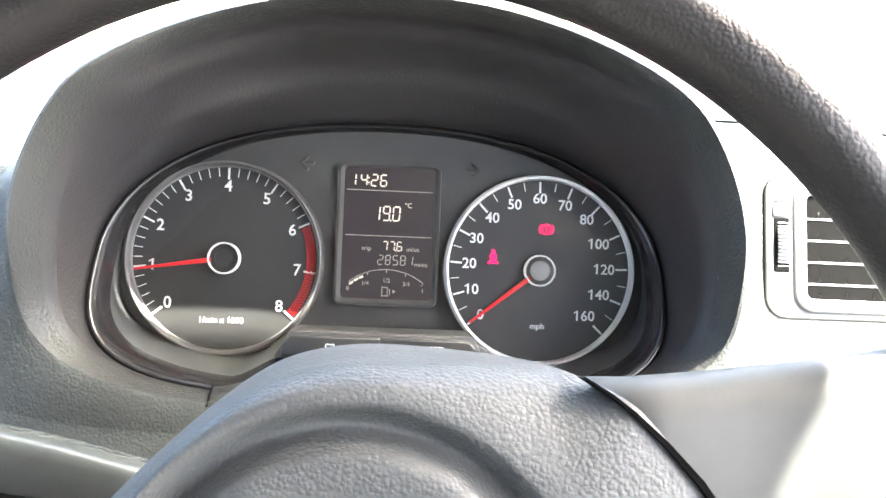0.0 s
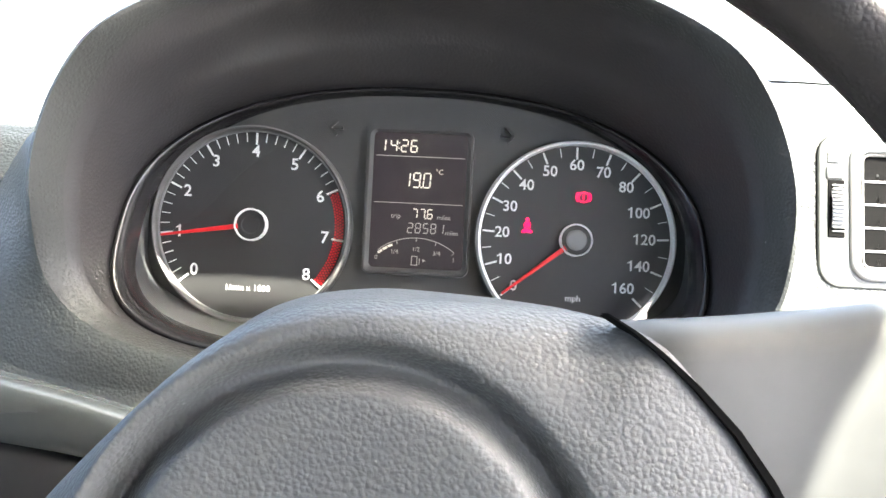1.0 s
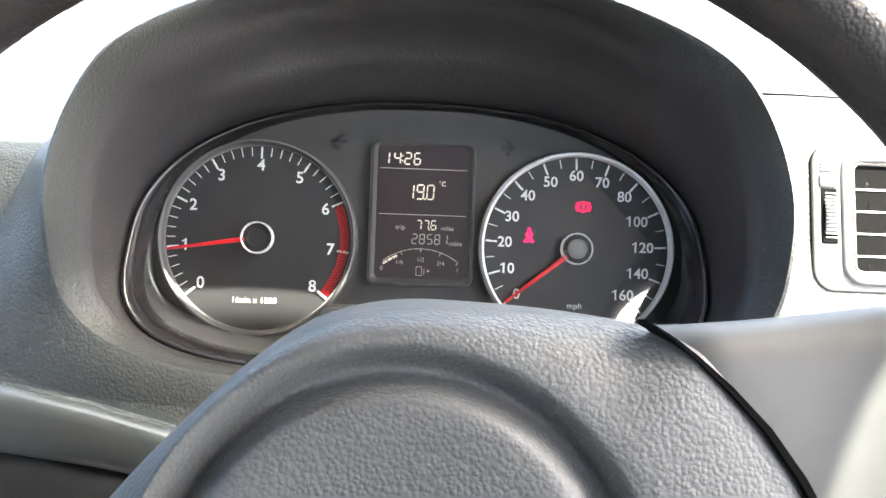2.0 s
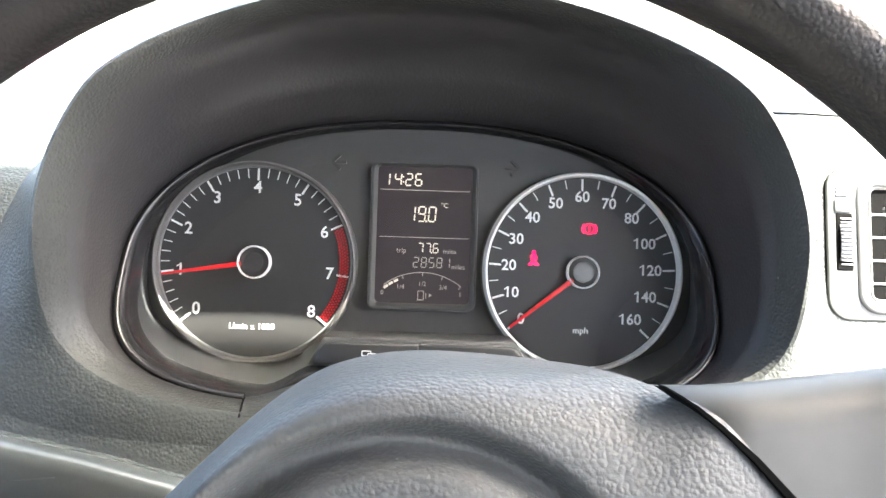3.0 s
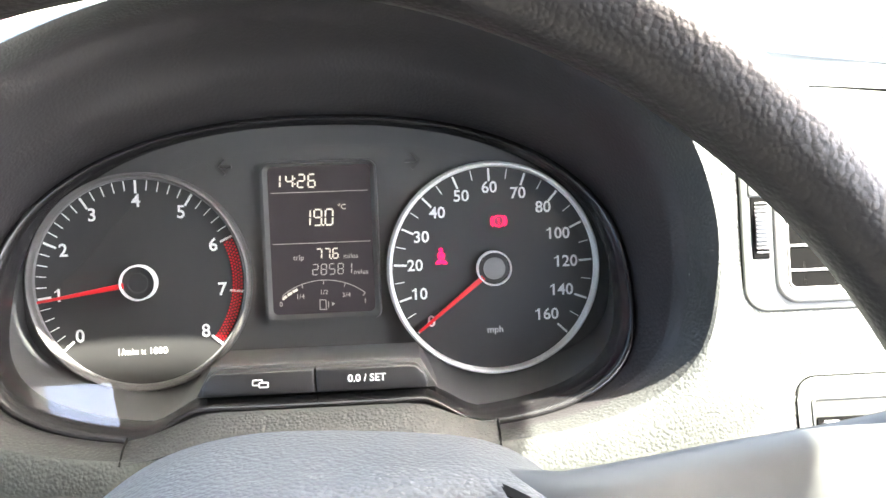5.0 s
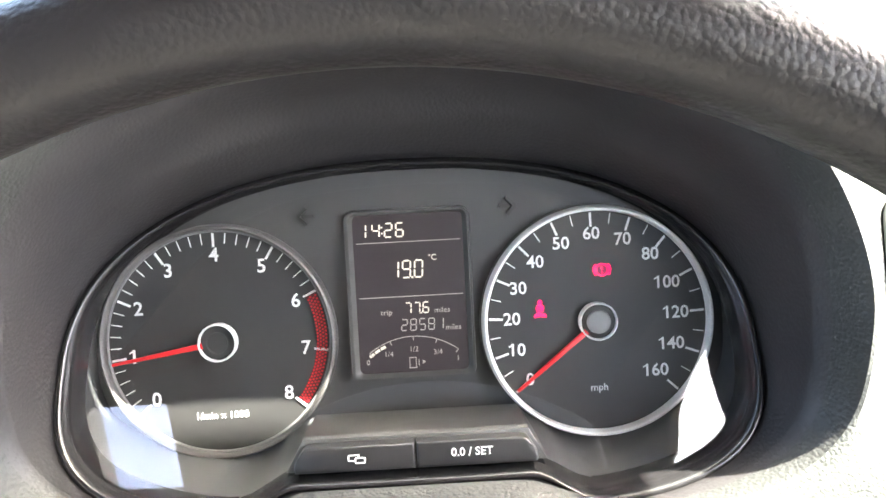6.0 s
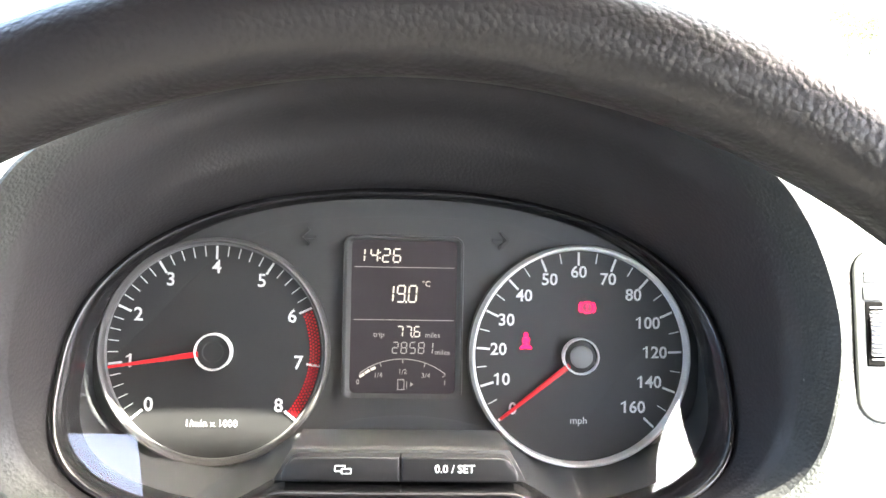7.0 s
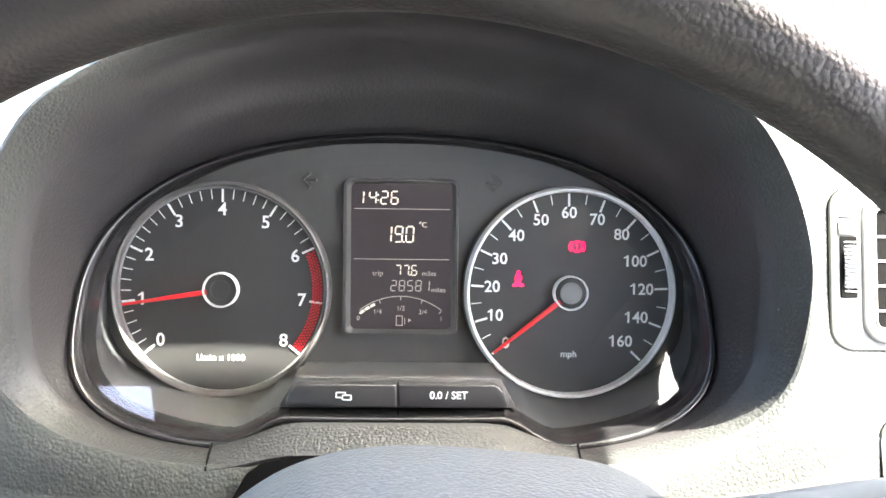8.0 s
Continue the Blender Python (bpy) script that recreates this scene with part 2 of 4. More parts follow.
def text(body, x, z, size, y, align="CENTER", shear=0.0, bold=0.0, squeeze=1.0, m=None):
    """Raised lettering facing the driver; (x, z) is the middle of the line's height."""
    cu = bpy.data.curves.new("lettering", "FONT")
    cu.body, cu.size, cu.align_x, cu.align_y = body, size, align, "CENTER"
    cu.extrude, cu.shear, cu.offset, cu.resolution_u = 0.00012, shear, bold, 3
    ob = new("lettering", cu)
    bpy.context.view_layer.update()
    me = bpy.data.meshes.new_from_object(ob.evaluated_get(bpy.context.evaluated_depsgraph_get()))
    bm = bmesh.new()
    bm.from_mesh(me)
    bpy.data.objects.remove(ob)
    bpy.data.curves.remove(cu)
    bpy.data.meshes.remove(me)
    bm.transform((m or pose(x, y, z)) @ pose(0, 0, 0, 90) @ Matrix.Diagonal((squeeze, 1, 1, 1)))
    return bm


def rounded(x0, z0, x1, z1, r, n=6):
    out = []
    for cx, cz, a in ((x1 - r, z1 - r, 0), (x0 + r, z1 - r, 90), (x0 + r, z0 + r, 180), (x1 - r, z0 + r, 270)):
        for k in range(n + 1):
            t = radians(a + 90 * k / n)
            out.append((cx + r * math.cos(t), cz + r * math.sin(t)))
    return out


def smooth(a, b, v):
    t = min(1, max(0, (v - a) / (b - a)))
    return t * t * (3 - 2 * t)


def spow(v, p):
    return math.copysign(abs(v) ** p, v)


N = 192


def egg(k, cx, cz, a, up, down, nu, nd):
    """A point of a rounded outline, by its direction from the middle; fuller above or below."""
    t = math.tau * k / N
    c, s = math.cos(t), math.sin(t)
    n, b = (nu, up) if s > 0 else (nd, down)
    r = (abs(c / a) ** n + abs(s / b) ** n) ** (-1 / n)
    return cx + r * c, cz + r * s


def bezel_loop(grow=0.0, push=0.0):
    """The outline of the instrument glass, on a slope that comes forward at its foot."""
    out = []
    for k in range(N):
        x, z = egg(k, 0.0, -0.004, 0.1408 + grow, 0.0760 + grow, 0.0562 + grow, 2.25, 3.4)
        if z < 0:
            z += 0.0125 * (1 - smooth(0.046, 0.075, abs(x))) * smooth(0, -0.03, z)
        out.append((x, -0.03 + 0.45 * z + push, z))
    return out


PROFILE = [(-0.115, -0.30), (-0.105, -0.20), (-0.085, -0.12), (-0.0792, -0.095), (-0.0765, -0.082), (-0.0750, -0.0705), (-0.0735, -0.060), (-0.0705, -0.045), (-0.067, -0.02)]
NEAR_DOOR = [(-0.064, 0.005), (-0.062, 0.03), (-0.060, 0.050), (-0.056, 0.064), (-0.047, 0.073), (-0.033, 0.080), (-0.01, 0.088), (0.04, 0.102)]
INWARD = [(-0.0625, 0.0), (-0.0545, 0.018), (-0.0440, 0.034), (-0.030, 0.048), (-0.011, 0.061), (0.015, 0.074), (0.05, 0.089)]


def panel_depth(z):
    """How deep the dashboard lies at a height, on the side away from the door."""
    pts = PROFILE + INWARD
    for (y0, z0), (y1, z1) in zip(pts, pts[1:]):
        if z <= z1:
            return y0 + (y1 - y0) * max(0.0, z - z0) / (z1 - z0)
    return pts[-1][0]


def hood_loop(grow, side, top, foot):
    """A ring round the hood's mouth, with its depth at the sides, at the crown and at the foot."""
    up = 0.1225 + (0.0112 - (0.0112 - grow) * 0.5 if grow < 0.0112 else grow)
    down = 0.0613 + 0.28 * max(0.0, min(grow, 0.0112)) + max(0.0, grow - 0.0112)
    out = []
    for k in range(N):
        x, z = egg(k, 0.002, -0.005, 0.153 + grow, up, down, 2.3, 3.2)
        u, d = smooth(0.070, 0.125, z), smooth(0.025, -0.057, z)
        y = side
        if x < 0 and grow > 0.0128:
            f = (grow - 0.0128) / 0.0332
            ramp = -0.0925 + (panel_depth(z) + 0.004 + 0.0925) * f ** 0.85
            y += (ramp - side) * smooth(-0.10, -0.15, x)
        out.append((x, y * (1 - u - d) + top * u + foot * d, z))
    return out


def hood_edge(z):
    """Half the hood's width at a height, where the dashboard meets it."""
    t = (z + 0.005) / (0.1225 + 0.012) if z > -0.005 else (z + 0.005) / -0.066
    n = 2.3 if z > -0.005 else 3.2
    return 0.165 * max(0.0, 1 - min(1.0, t) ** n) ** (1 / n)


# ---- dashboard ----
dashboard = thing("dashboard", "grey grained plastic car dashboard with an arched instrument hood", "dashboard", (0, -0.05, -0.2))
LIP = [(-0.0003, -0.052, -0.018, -0.0605), (-0.0002, -0.062, -0.028, -0.0610), (0.0, -0.0715, -0.041, -0.0620), (0.0034, -0.0780, -0.0520, -0.0660), (0.0066, -0.0850, -0.0600, -0.0700), (0.0092, -0.0905, -0.0645, -0.0730), (0.0112, -0.0932, -0.0658, -0.0745), (0.0128, -0.0925, -0.0645, -0.0752), (0.0145, -0.0865, -0.0570, -0.0756),
       (0.0170, -0.0760, -0.0450, -0.0760), (0.0200, -0.0680, -0.0320, -0.0765), (0.026, -0.0580, -0.0050, -0.0765), (0.036, -0.0500, 0.0500, -0.0760), (0.046, -0.0400, 0.1300, -0.0750)]
throat, mouth = bezel_loop(0.0066, 0.0), hood_loop(*LIP[2])


def lining_row(f):
    """The hood's inner wall from the glass (0) to its mouth (1), with a shallow step across the crown."""
    out = []
    for a, b in zip(throat, mouth):
        p = Vector(a).lerp(Vector(b), f)
        lift = smooth(0.02, 0.09, p.z) * (0.0035 * smooth(0.40, 0.50, f) - 0.0035 * smooth(0.62, 0.90, f))
        out.append(p + Vector((0, 0, lift)))
    return out


part("hood_lining", loft([bezel_loop(0.0062, 0.008)] + [lining_row(f) for f in (0, 0.1, 0.2, 0.3, 0.4, 0.44, 0.5, 0.6, 0.7, 0.8, 0.88, 0.94)] + [hood_loop(*v) for v in LIP[2:4]]), LINING_SHADED, dashboard, "inner wall of the hood, darkened for its shade", smooth=75)
part("hood_lip", loft([hood_loop(*v) for v in LIP[3:7]]), LIP_SHADED, dashboard, "grained lip of the hood, darkened for its shade", smooth=75)
part("hood_shell", loft([hood_loop(*v) for v in LIP[6:]]), DASH_SKIN, dashboard)


def dash_profile(side):
    return PROFILE + (NEAR_DOOR if side > 0 else INWARD) + [(0.1, 0.118), (0.17, 0.138), (0.25, 0.157), (0.28, 0.150)]


OPENINGS = [(0.1895, 0.2725, -0.0170, 0.0490), (0.2100, 0.2980, -0.1000, -0.0520), (-0.2990, -0.2160, -0.0170, 0.0490)]


def dash_panel(side, far, n=14):
    """One side of the dashboard, swept sideways, cut open behind vents and switches."""
    prof = dash_profile(side)
    fine = [(a[0] + (b[0] - a[0]) * k / 6, a[1] + (b[1] - a[1]) * k / 6) for a, b in zip(prof, prof[1:]) for k in range(6)] + [prof[-1]]
    loops = []
    for i in range(n + 1):
        f = (i / n) ** 1.4
        loops.append([((0.002 + side * (hood_edge(min(z, 0.10)) if z > -0.074 else 0.0)) * (1 - f) + far * f, y, z) for y, z in fine])
    bm = loft(loops, closed=False)
    cut = [f for f in bm.faces if any(all(x0 < v.co.x < x1 and z0 < v.co.z < z1 and v.co.y < -0.02 for v in f.verts) for x0, x1, z0, z1 in OPENINGS)]
    bmesh.ops.delete(bm, geom=cut, context="FACES")
    return bm


part("panel", dash_panel(-1, -1.08, 150), DASH_SKIN, dashboard)
part("panel", dash_panel(1, 0.40, 60), DASH_SKIN, dashboard)
part("top_seam", tube([(0.165, -0.0235, 0.0838), (0.195, -0.0220, 0.0842), (0.235, -0.0300, 0.0813), (0.275, -0.0420, 0.0763)], 0.0006, 6), SHADOW_BLACK, dashboard, "fine seam in the dashboard top")
# strip between the instruments and the steering column
ST = [0.001 + 0.0777 * i / 12 for i in range(-12, 13)]


def strip_row(q):
    """Across the strip from under the glass (0) to its front edge (1), bowed up in the middle."""
    rows = []
    for x in ST:
        b = smooth(0.040, 0.078, abs(x))
        rows.append((x, -0.0600 - 0.0120 * q - 0.0035 * b, (-0.0530 - 0.0088 * q) * (1 - b) + (-0.0622 - 0.0048 * q) * b - 0.002 * q * q))
    return rows


part("column_strip", loft([strip_row(q) for q in (0, 0.3, 0.6, 0.85, 1.0)] + [[(x, y + 0.004, z - 0.004) for x, y, z in strip_row(1.0)]], closed=False), STRIP_SHADED, dashboard, "grained strip above the steering column, darkened for shade")
for sx in (-1, 1):
    part("strip_seam", tube([(0.001 + sx * 0.0781, -0.0632, -0.0612), (0.001 + sx * 0.0779, -0.0700, -0.0647), (0.001 + sx * 0.0776, -0.0757, -0.0690)], 0.0005, 6), SHADOW_BLACK, dashboard, "dark seam")
# Black sheet over the dashboard, standing for the shaded gap round the column.
shade_sheet = []
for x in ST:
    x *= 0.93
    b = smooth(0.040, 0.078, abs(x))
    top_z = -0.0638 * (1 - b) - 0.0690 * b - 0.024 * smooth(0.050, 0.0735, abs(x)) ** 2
    shade_sheet.append([(x, -0.0765 + 0.18 * (zz + 0.064) - 0.0012, zz) for zz in (top_z, top_z * 0.6 - 0.045, -0.115)])
part("column_gap_shade", loft(shade_sheet, closed=False), SHADOW_BLACK, dashboard, "black sheet for the shaded gap round the steering column")

# ---- instrument cluster ----
cluster = thing("instrument_cluster", "car instrument cluster with two black dials and an amber display", "instrument cluster", (0, 0, -0.06))
part("bezel", loft([bezel_loop(*v) for v in ((0.0095, 0.012), (0.0079, 0.003), (0.0074, -0.0004), (0.0067, -0.0023), (0.0058, -0.0035), (0.0048, -0.0038), (0.0039, -0.0032), (0.0032, -0.0019), (0.0027, -0.0004), (0.0023, 0.0008), (0.0017, 0.0016), (0.0015, 0.016))]), LIP_BLACK, cluster, "glossy black rim round the glass", smooth=75)


def bowl_loop(q):
    """From the rim of the glass (0) down to the flat mask (1)."""
    rim, out = bezel_loop(0.0018), []
    for x, y, z in rim:
        fx, fz = x * 1.032, (z if z > 0 else -0.004 + (z + 0.004) * (0.90 if abs(x) > 0.06 else 0.80)) 
        out.append((x + (fx - x) * q, y + 0.011 + (0.004 - y - 0.011) * q ** 0.8, z + (fz - z) * q))
    return out


part("mask", loft([bowl_loop(0.96), bowl_loop(1)], cap1=True), MASK, cluster, "dark grey satin mask")
part("bowl", loft([bowl_loop(0), bowl_loop(0.15), bowl_loop(0.3), bowl_loop(0.45), bowl_loop(0.6), bowl_loop(0.75), bowl_loop(0.96)]), BOWL_LIT, cluster, "smooth wall round the dials, its grey lightened for light")
lens_front = bezel_loop(0.0012, 0.0015)


def cover_depth(x, z):
    """The clear cover: a sloping sheet, steeper below, whose lower corner towards the door curves back."""
    y, step = -0.0550, (z + 0.06) / 16
    for i in range(16):
        y += step * (0.39 + 0.53 * max(0.0, 0.098 - step * (i + 0.5)))
    q = max(0.0, x - 0.0765)
    return y + 0.1440 * q * q / (q + 0.0025) * smooth(0.0436, -0.0470, z)


def lens_sheet():
    bm = bmesh.new()
    rows = []
    for q in [1 - 0.02 * i for i in range(48)]:
        rows.append([bm.verts.new((x * q, cover_depth(x * q, 0.004 + (z - 0.004) * q), 0.004 + (z - 0.004) * q)) for x, y, z in lens_front])
    mid = bm.verts.new((0, cover_depth(0, 0.004), 0.004))
    for a, b in zip(rows, rows[1:]):
        for i in range(N):
            bm.faces.new((a[i], a[(i + 1) % N], b[(i + 1) % N], b[i]))
    for i in range(N):
        bm.faces.new((rows[-1][i], rows[-1][(i + 1) % N], mid))
    return bm


lens = part("cover_glass", lens_sheet(), CLEAR, cluster, "clear curved cover")
lens.visible_shadow = False

TX, SX, DZ = -0.0885, 0.0868, -0.001


def tacho_angle(v):
    return radians(220 - 32.5 * v)


def speed_angle(v):
    return radians(219 - 2.131 * v if v <= 80 else 48.5 - 1.144 * (v - 80))


def needle(cx, ang, parent):
    d, s = Vector((math.cos(ang), math.sin(ang))), Vector((-math.sin(ang), math.cos(ang)))
    c = Vector((cx, DZ))
    p = [c + d * 0.007 + s * 0.0013, c + d * 0.007 - s * 0.0013, c + d * 0.0492 - s * 0.0006, c + d * 0.0492 + s * 0.0006]
    return part("needle", prism([tuple(v) for v in p], -0.0048, -0.0030, 0.0004), RED, parent, "red pointer")


def dial(cx, name, label):
    d = part(name, ring(cx, DZ, [(0.0545, 0.0038), (0.0543, -0.0002), (0.0515, -0.0004)]), MASK, cluster, label)
    part("dial_face", disc(cx, DZ, 0.0525, 0.0), FACE, d, "matt black dial face")
    return d


def numeral(body, x, z, size, y, bold):
    """A printed figure; a leading one gets its flag."""
    bm = text(body, x, z, size, y, bold=bold)
    if body[0] == "1":
        lo = min(v.co.x for v in bm.verts)
        top = max(v.co.z for v in bm.verts if v.co.x < lo + 0.1 * size)
        w = 0.085 * size
        bm = merge([bm, prism([(lo + w, top), (lo - 0.17 * size, top - 0.14 * size), (lo - 0.17 * size, top - 0.14 * size - w), (lo + w, top - w * 1.2)], y - 0.00012, y + 0.00012)])
    return bm


def hub(cx, parent, knob):
    part("hub_ring", ring(cx, DZ, [(0.0079, -0.001), (0.0088, -0.0005), (0.0088, -0.0052), (0.0086, -0.0060), (0.0082, -0.0060), (0.0079, -0.0046)]), RING_WHITE, parent, "pale pointer hub ring")
    part("hub_cap", ring(cx, DZ, [(0.0080, -0.0030), (0.0077, -0.0040), (0.0060, -0.0046), (0.0050, -0.0046), (0.0046, -0.0041), (0.0001, -0.0041)]), FACE, parent, "dark cap")
    if knob:
        part("hub_knob", ring(cx, DZ, [(0.0056, -0.0040), (0.0054, -0.0058), (0.0046, -0.0065), (0.0020, -0.0068), (0.0001, -0.0068)]), knob, parent, "round grey knob")


def ticks(cx, angle, major, minor, parent, r0=0.0503, rM=0.0438, rm=0.0454):
    for v in major:
        a = angle(v)
        part("major_tick", bar2((cx + r0 * math.cos(a), DZ + r0 * math.sin(a)), (cx + rM * math.cos(a), DZ + rM * math.sin(a)), 0.00105, -0.0005, 0.0001), WHITE, parent)
    for v in minor:
        a = angle(v)
        part("minor_tick", bar2((cx + r0 * math.cos(a), DZ + r0 * math.sin(a)), (cx + rm * math.cos(a), DZ + rm * math.sin(a)), 0.00045, -0.0004, 0.0001), WHITE, parent)


tach = dial(TX, "tachometer", "rev counter dial with a red needle near one")
ticks(TX, tacho_angle, range(9), [i / 5 for i in range(30) if i % 5], tach)
for v in range(9):
    a = tacho_angle(v)
    r = 0.0400
    part("numeral", numeral(str(v), TX + r * math.cos(a), DZ + r * math.sin(a), 0.0089, -0.0003, 0.00014), WHITE, tach)
a6, a8 = tacho_angle(6), tacho_angle(8)
band = part("red_band", ring(TX, DZ, [(0.0448, -0.0003), (0.0500, -0.0003)], 40, a8 + 0.02, a6 - 0.01), RED_PRINT, tach, "dark red band under bright red dots")
dots = []
for i in range(31):
    for j in range(4):
        a = a8 + 0.03 + (a6 - a8 - 0.05) * (i + 0.5 * (j % 2)) / 31
        r = 0.0455 + 0.00128 * j
        dots.append(ring(TX + r * math.cos(a), DZ + r * math.sin(a), [(0.00001, -0.0005), (0.00052, -0.0005)], 8))
tagged(part("red_dots", merge(dots), RED, band, "bright red printed dots"), kind="stuff")
part("lettering", text("1/min x 1000", TX - 0.001, DZ - 0.0345, 0.0047, -0.0003, bold=-0.00004), WHITE, tach)
part("outer_ring", ring(TX, DZ, [(0.0516, 0.0), (0.0517, -0.0035), (0.0521, -0.0052), (0.0529, -0.0058), (0.0538, -0.0050), (0.0543, 0.002)]), SATIN, tach, "satin silver ring")
part("inner_ring", ring(TX, DZ, [(0.0507, -0.0003), (0.0508, -0.0014), (0.0514, -0.0016), (0.0516, -0.0003)]), RING_GREY, tach, "thin pale ring")
hub(TX, tach, None)
needle(TX, radians(189.0), tach)

speedo = dial(SX, "speedometer", "speedometer dial with its red needle at zero")
ticks(SX, speed_angle, [0, 10, 20, 30, 40, 50, 60, 70, 80, 100, 120, 140, 160], [5, 15, 25, 35, 45, 55, 65, 75, 90, 110, 130, 150], speedo)
for v in [0, 10, 20, 30, 40, 50, 60, 70, 80, 100, 120, 140, 160]:
    a = speed_angle(v)
    r = {0: 0.0415, 60: 0.0405, 100: 0.0372, 120: 0.0372, 140: 0.0368, 160: 0.0365}.get(v, 0.0396)
    part("numeral", numeral(str(v), SX + r * math.cos(a), DZ + r * math.sin(a), 0.0081, -0.0003, 0.00012), WHITE, speedo)
part("lettering", text("mph", SX, DZ - 0.0315, 0.0048, -0.0003), WHITE, speedo)
part("outer_ring", ring(SX, DZ, [(0.0510, -0.0003), (0.0512, -0.0040), (0.0515, -0.0056), (0.0524, -0.0060), (0.0531, -0.0054), (0.0535, -0.0030), (0.0543, 0.002)]), RING_WHITE, speedo, "broad white ring")
hub(SX, speedo, plain("hub_grey", (0.22, 0.22, 0.215), 0.4))
needle(SX, radians(218.3), speedo)

# warning lamps: seat belt and brake
bl, bh = SX - 0.0262, 0.0030
belt = part("belt_lamp", ring(bl, bh + 0.0060, [(0.0001, -0.0003), (0.0010, -0.0004)], 16), WARN, speedo, "red lit seat belt symbol")
part("figure", merge([prism([(bl - 0.0013, bh + 0.0014), (bl - 0.0020, bh + 0.0036), (bl - 0.0013, bh + 0.0046), (bl + 0.0013, bh + 0.0046), (bl + 0.0020, bh + 0.0036), (bl + 0.0013, bh + 0.0014)], -0.0004, -0.0001),
                      prism([(bl - 0.0029, bh - 0.0012), (bl - 0.0029, bh - 0.0002), (bl - 0.0012, bh + 0.0010), (bl + 0.0012, bh + 0.0010), (bl + 0.0029, bh - 0.0002), (bl + 0.0029, bh - 0.0012), (bl + 0.0008, bh - 0.0010), (bl, bh - 0.0004), (bl - 0.0008, bh - 0.0010)], -0.0004, -0.0001)]), WARN, belt)
part("belt_line", bar2((bl - 0.0022, bh + 0.0044), (bl + 0.0016, bh + 0.0006), 0.0005, -0.0006, -0.0003), FACE, belt)
bx, bz = SX + 0.0035, 0.0225
brake = part("brake_lamp", ring(bx, bz, [(0.0024, -0.0003), (0.0030, -0.0004)], 32), WARN, speedo, "red lit brake symbol")
for s in (0, math.pi):
    part("bracket", ring(bx, bz, [(0.0036, -0.0003), (0.0042, -0.0004)], 16, s - 0.7, s + 0.7), WARN, brake)
part("mark", merge([bar2((bx, bz + 0.0014), (bx, bz - 0.0002), 0.0006, -0.0004, -0.0001), bar2((bx, bz - 0.0009), (bx, bz - 0.0015), 0.0006, -0.0004, -0.0001)]), WARN, brake)

# unlit turn arrows
for s, ax in ((-1, -0.0455), (1, 0.0475)):
    az = 0.0545
    part("turn_arrow", merge([bar2((ax - s * 0.0035, az), (ax + s * 0.002, az), 0.0016, 0.0015, 0.0045), bar2((ax, az + 0.004), (ax + s * 0.004, az), 0.0016, 0.0015, 0.0045), bar2((ax, az - 0.004), (ax + s * 0.004, az), 0.0016, 0.0015, 0.0045)]), GHOST, cluster, "dark unlit turn signal arrow")

# display
disp = part("display", prism(rounded(-0.0245, -0.0205, 0.0265, 0.0535, 0.0025), 0.0015, 0.0035), LCD, cluster, "dark display with pale amber segments")
part("display_frame", loft([[(x, 0.0032, z) for x, z in rounded(-0.0285, -0.0245, 0.0300, 0.0560, 0.005)],
                            [(x, -0.0006, z) for x, z in rounded(-0.0280, -0.0240, 0.0295, 0.0555, 0.0046)],
                            [(x, -0.0006, z) for x, z in rounded(-0.0265, -0.0225, 0.0285, 0.0545, 0.0036)],
                            [(x, 0.0014, z) for x, z in rounded(-0.0245, -0.0205, 0.0265, 0.0535, 0.0028)]]), MASK, disp)

SEG = {"0": "abcdef", "1": "bc", "2": "abged", "4": "fgbc", "5": "afgcd", "6": "afgedc", "7": "abc", "8": "abcdefg", "9": "abcdfg"}


def seven(ch, x, z, w, h, t):
    """One seven-segment figure, leaning a little; (x, z) is its foot on the left."""
    sh = 0.06
    pt = {"a": ((0, h), (w, h)), "b": ((w, h), (w, h / 2)), "c": ((w, h / 2), (w, 0)), "d": ((0, 0), (w, 0)), "e": ((0, h / 2), (0, 0)), "f": ((0, h), (0, h / 2)), "g": ((0, h / 2), (w, h / 2))}
    out = []
    for s in SEG[ch]:
        (ax, az), (bx_, bz_) = pt[s]
        p, q = Vector((x + ax + sh * az, z + az)), Vector((x + bx_ + sh * bz_, z + bz_))
        d = (q - p).normalized() * t * 0.45
        out.append(bar2(tuple(p + d), tuple(q - d), t, 0.0010, 0.0014))
    return out


def digits(body, x, z, w, h, t, step):
    out = []
    for ch in body:
        if ch == ".":
            out.append(bar2((x - 0.19 * step, z - t * 0.6), (x - 0.19 * step, z + t * 0.6), t * 1.2, 0.0010, 0.0014))
        elif ch == ":":
            for f in (0.28, 0.72):
                out.append(bar2((x - 0.12 * step, z + h * f - t / 2), (x - 0.12 * step, z + h * f + t / 2), t, 0.0010, 0.0014))
            x += 0.12 * step
        else:
            out += seven(ch, x, z, w, h, t)
            x += step
    return merge(out)


part("clock", merge([digits("1", -0.0218, 0.0430, 0.0033, 0.0063, 0.00075, 0.0052), digits("4:26", -0.0155, 0.0430, 0.0033, 0.0063, 0.00075, 0.0052)]), SEGMENT, disp)
part("temperature", digits("19.0", -0.0080, 0.0238, 0.0036, 0.0078, 0.00075, 0.0056), SEGMENT, disp)
part("degree_sign", text("°C", 0.0118, 0.0325, 0.0038, 0.0012), SEGMENT, disp)
part("trip_reading", digits("77.6", -0.0020, 0.0070, 0.0026, 0.0049, 0.0006, 0.0041), SEGMENT, disp)
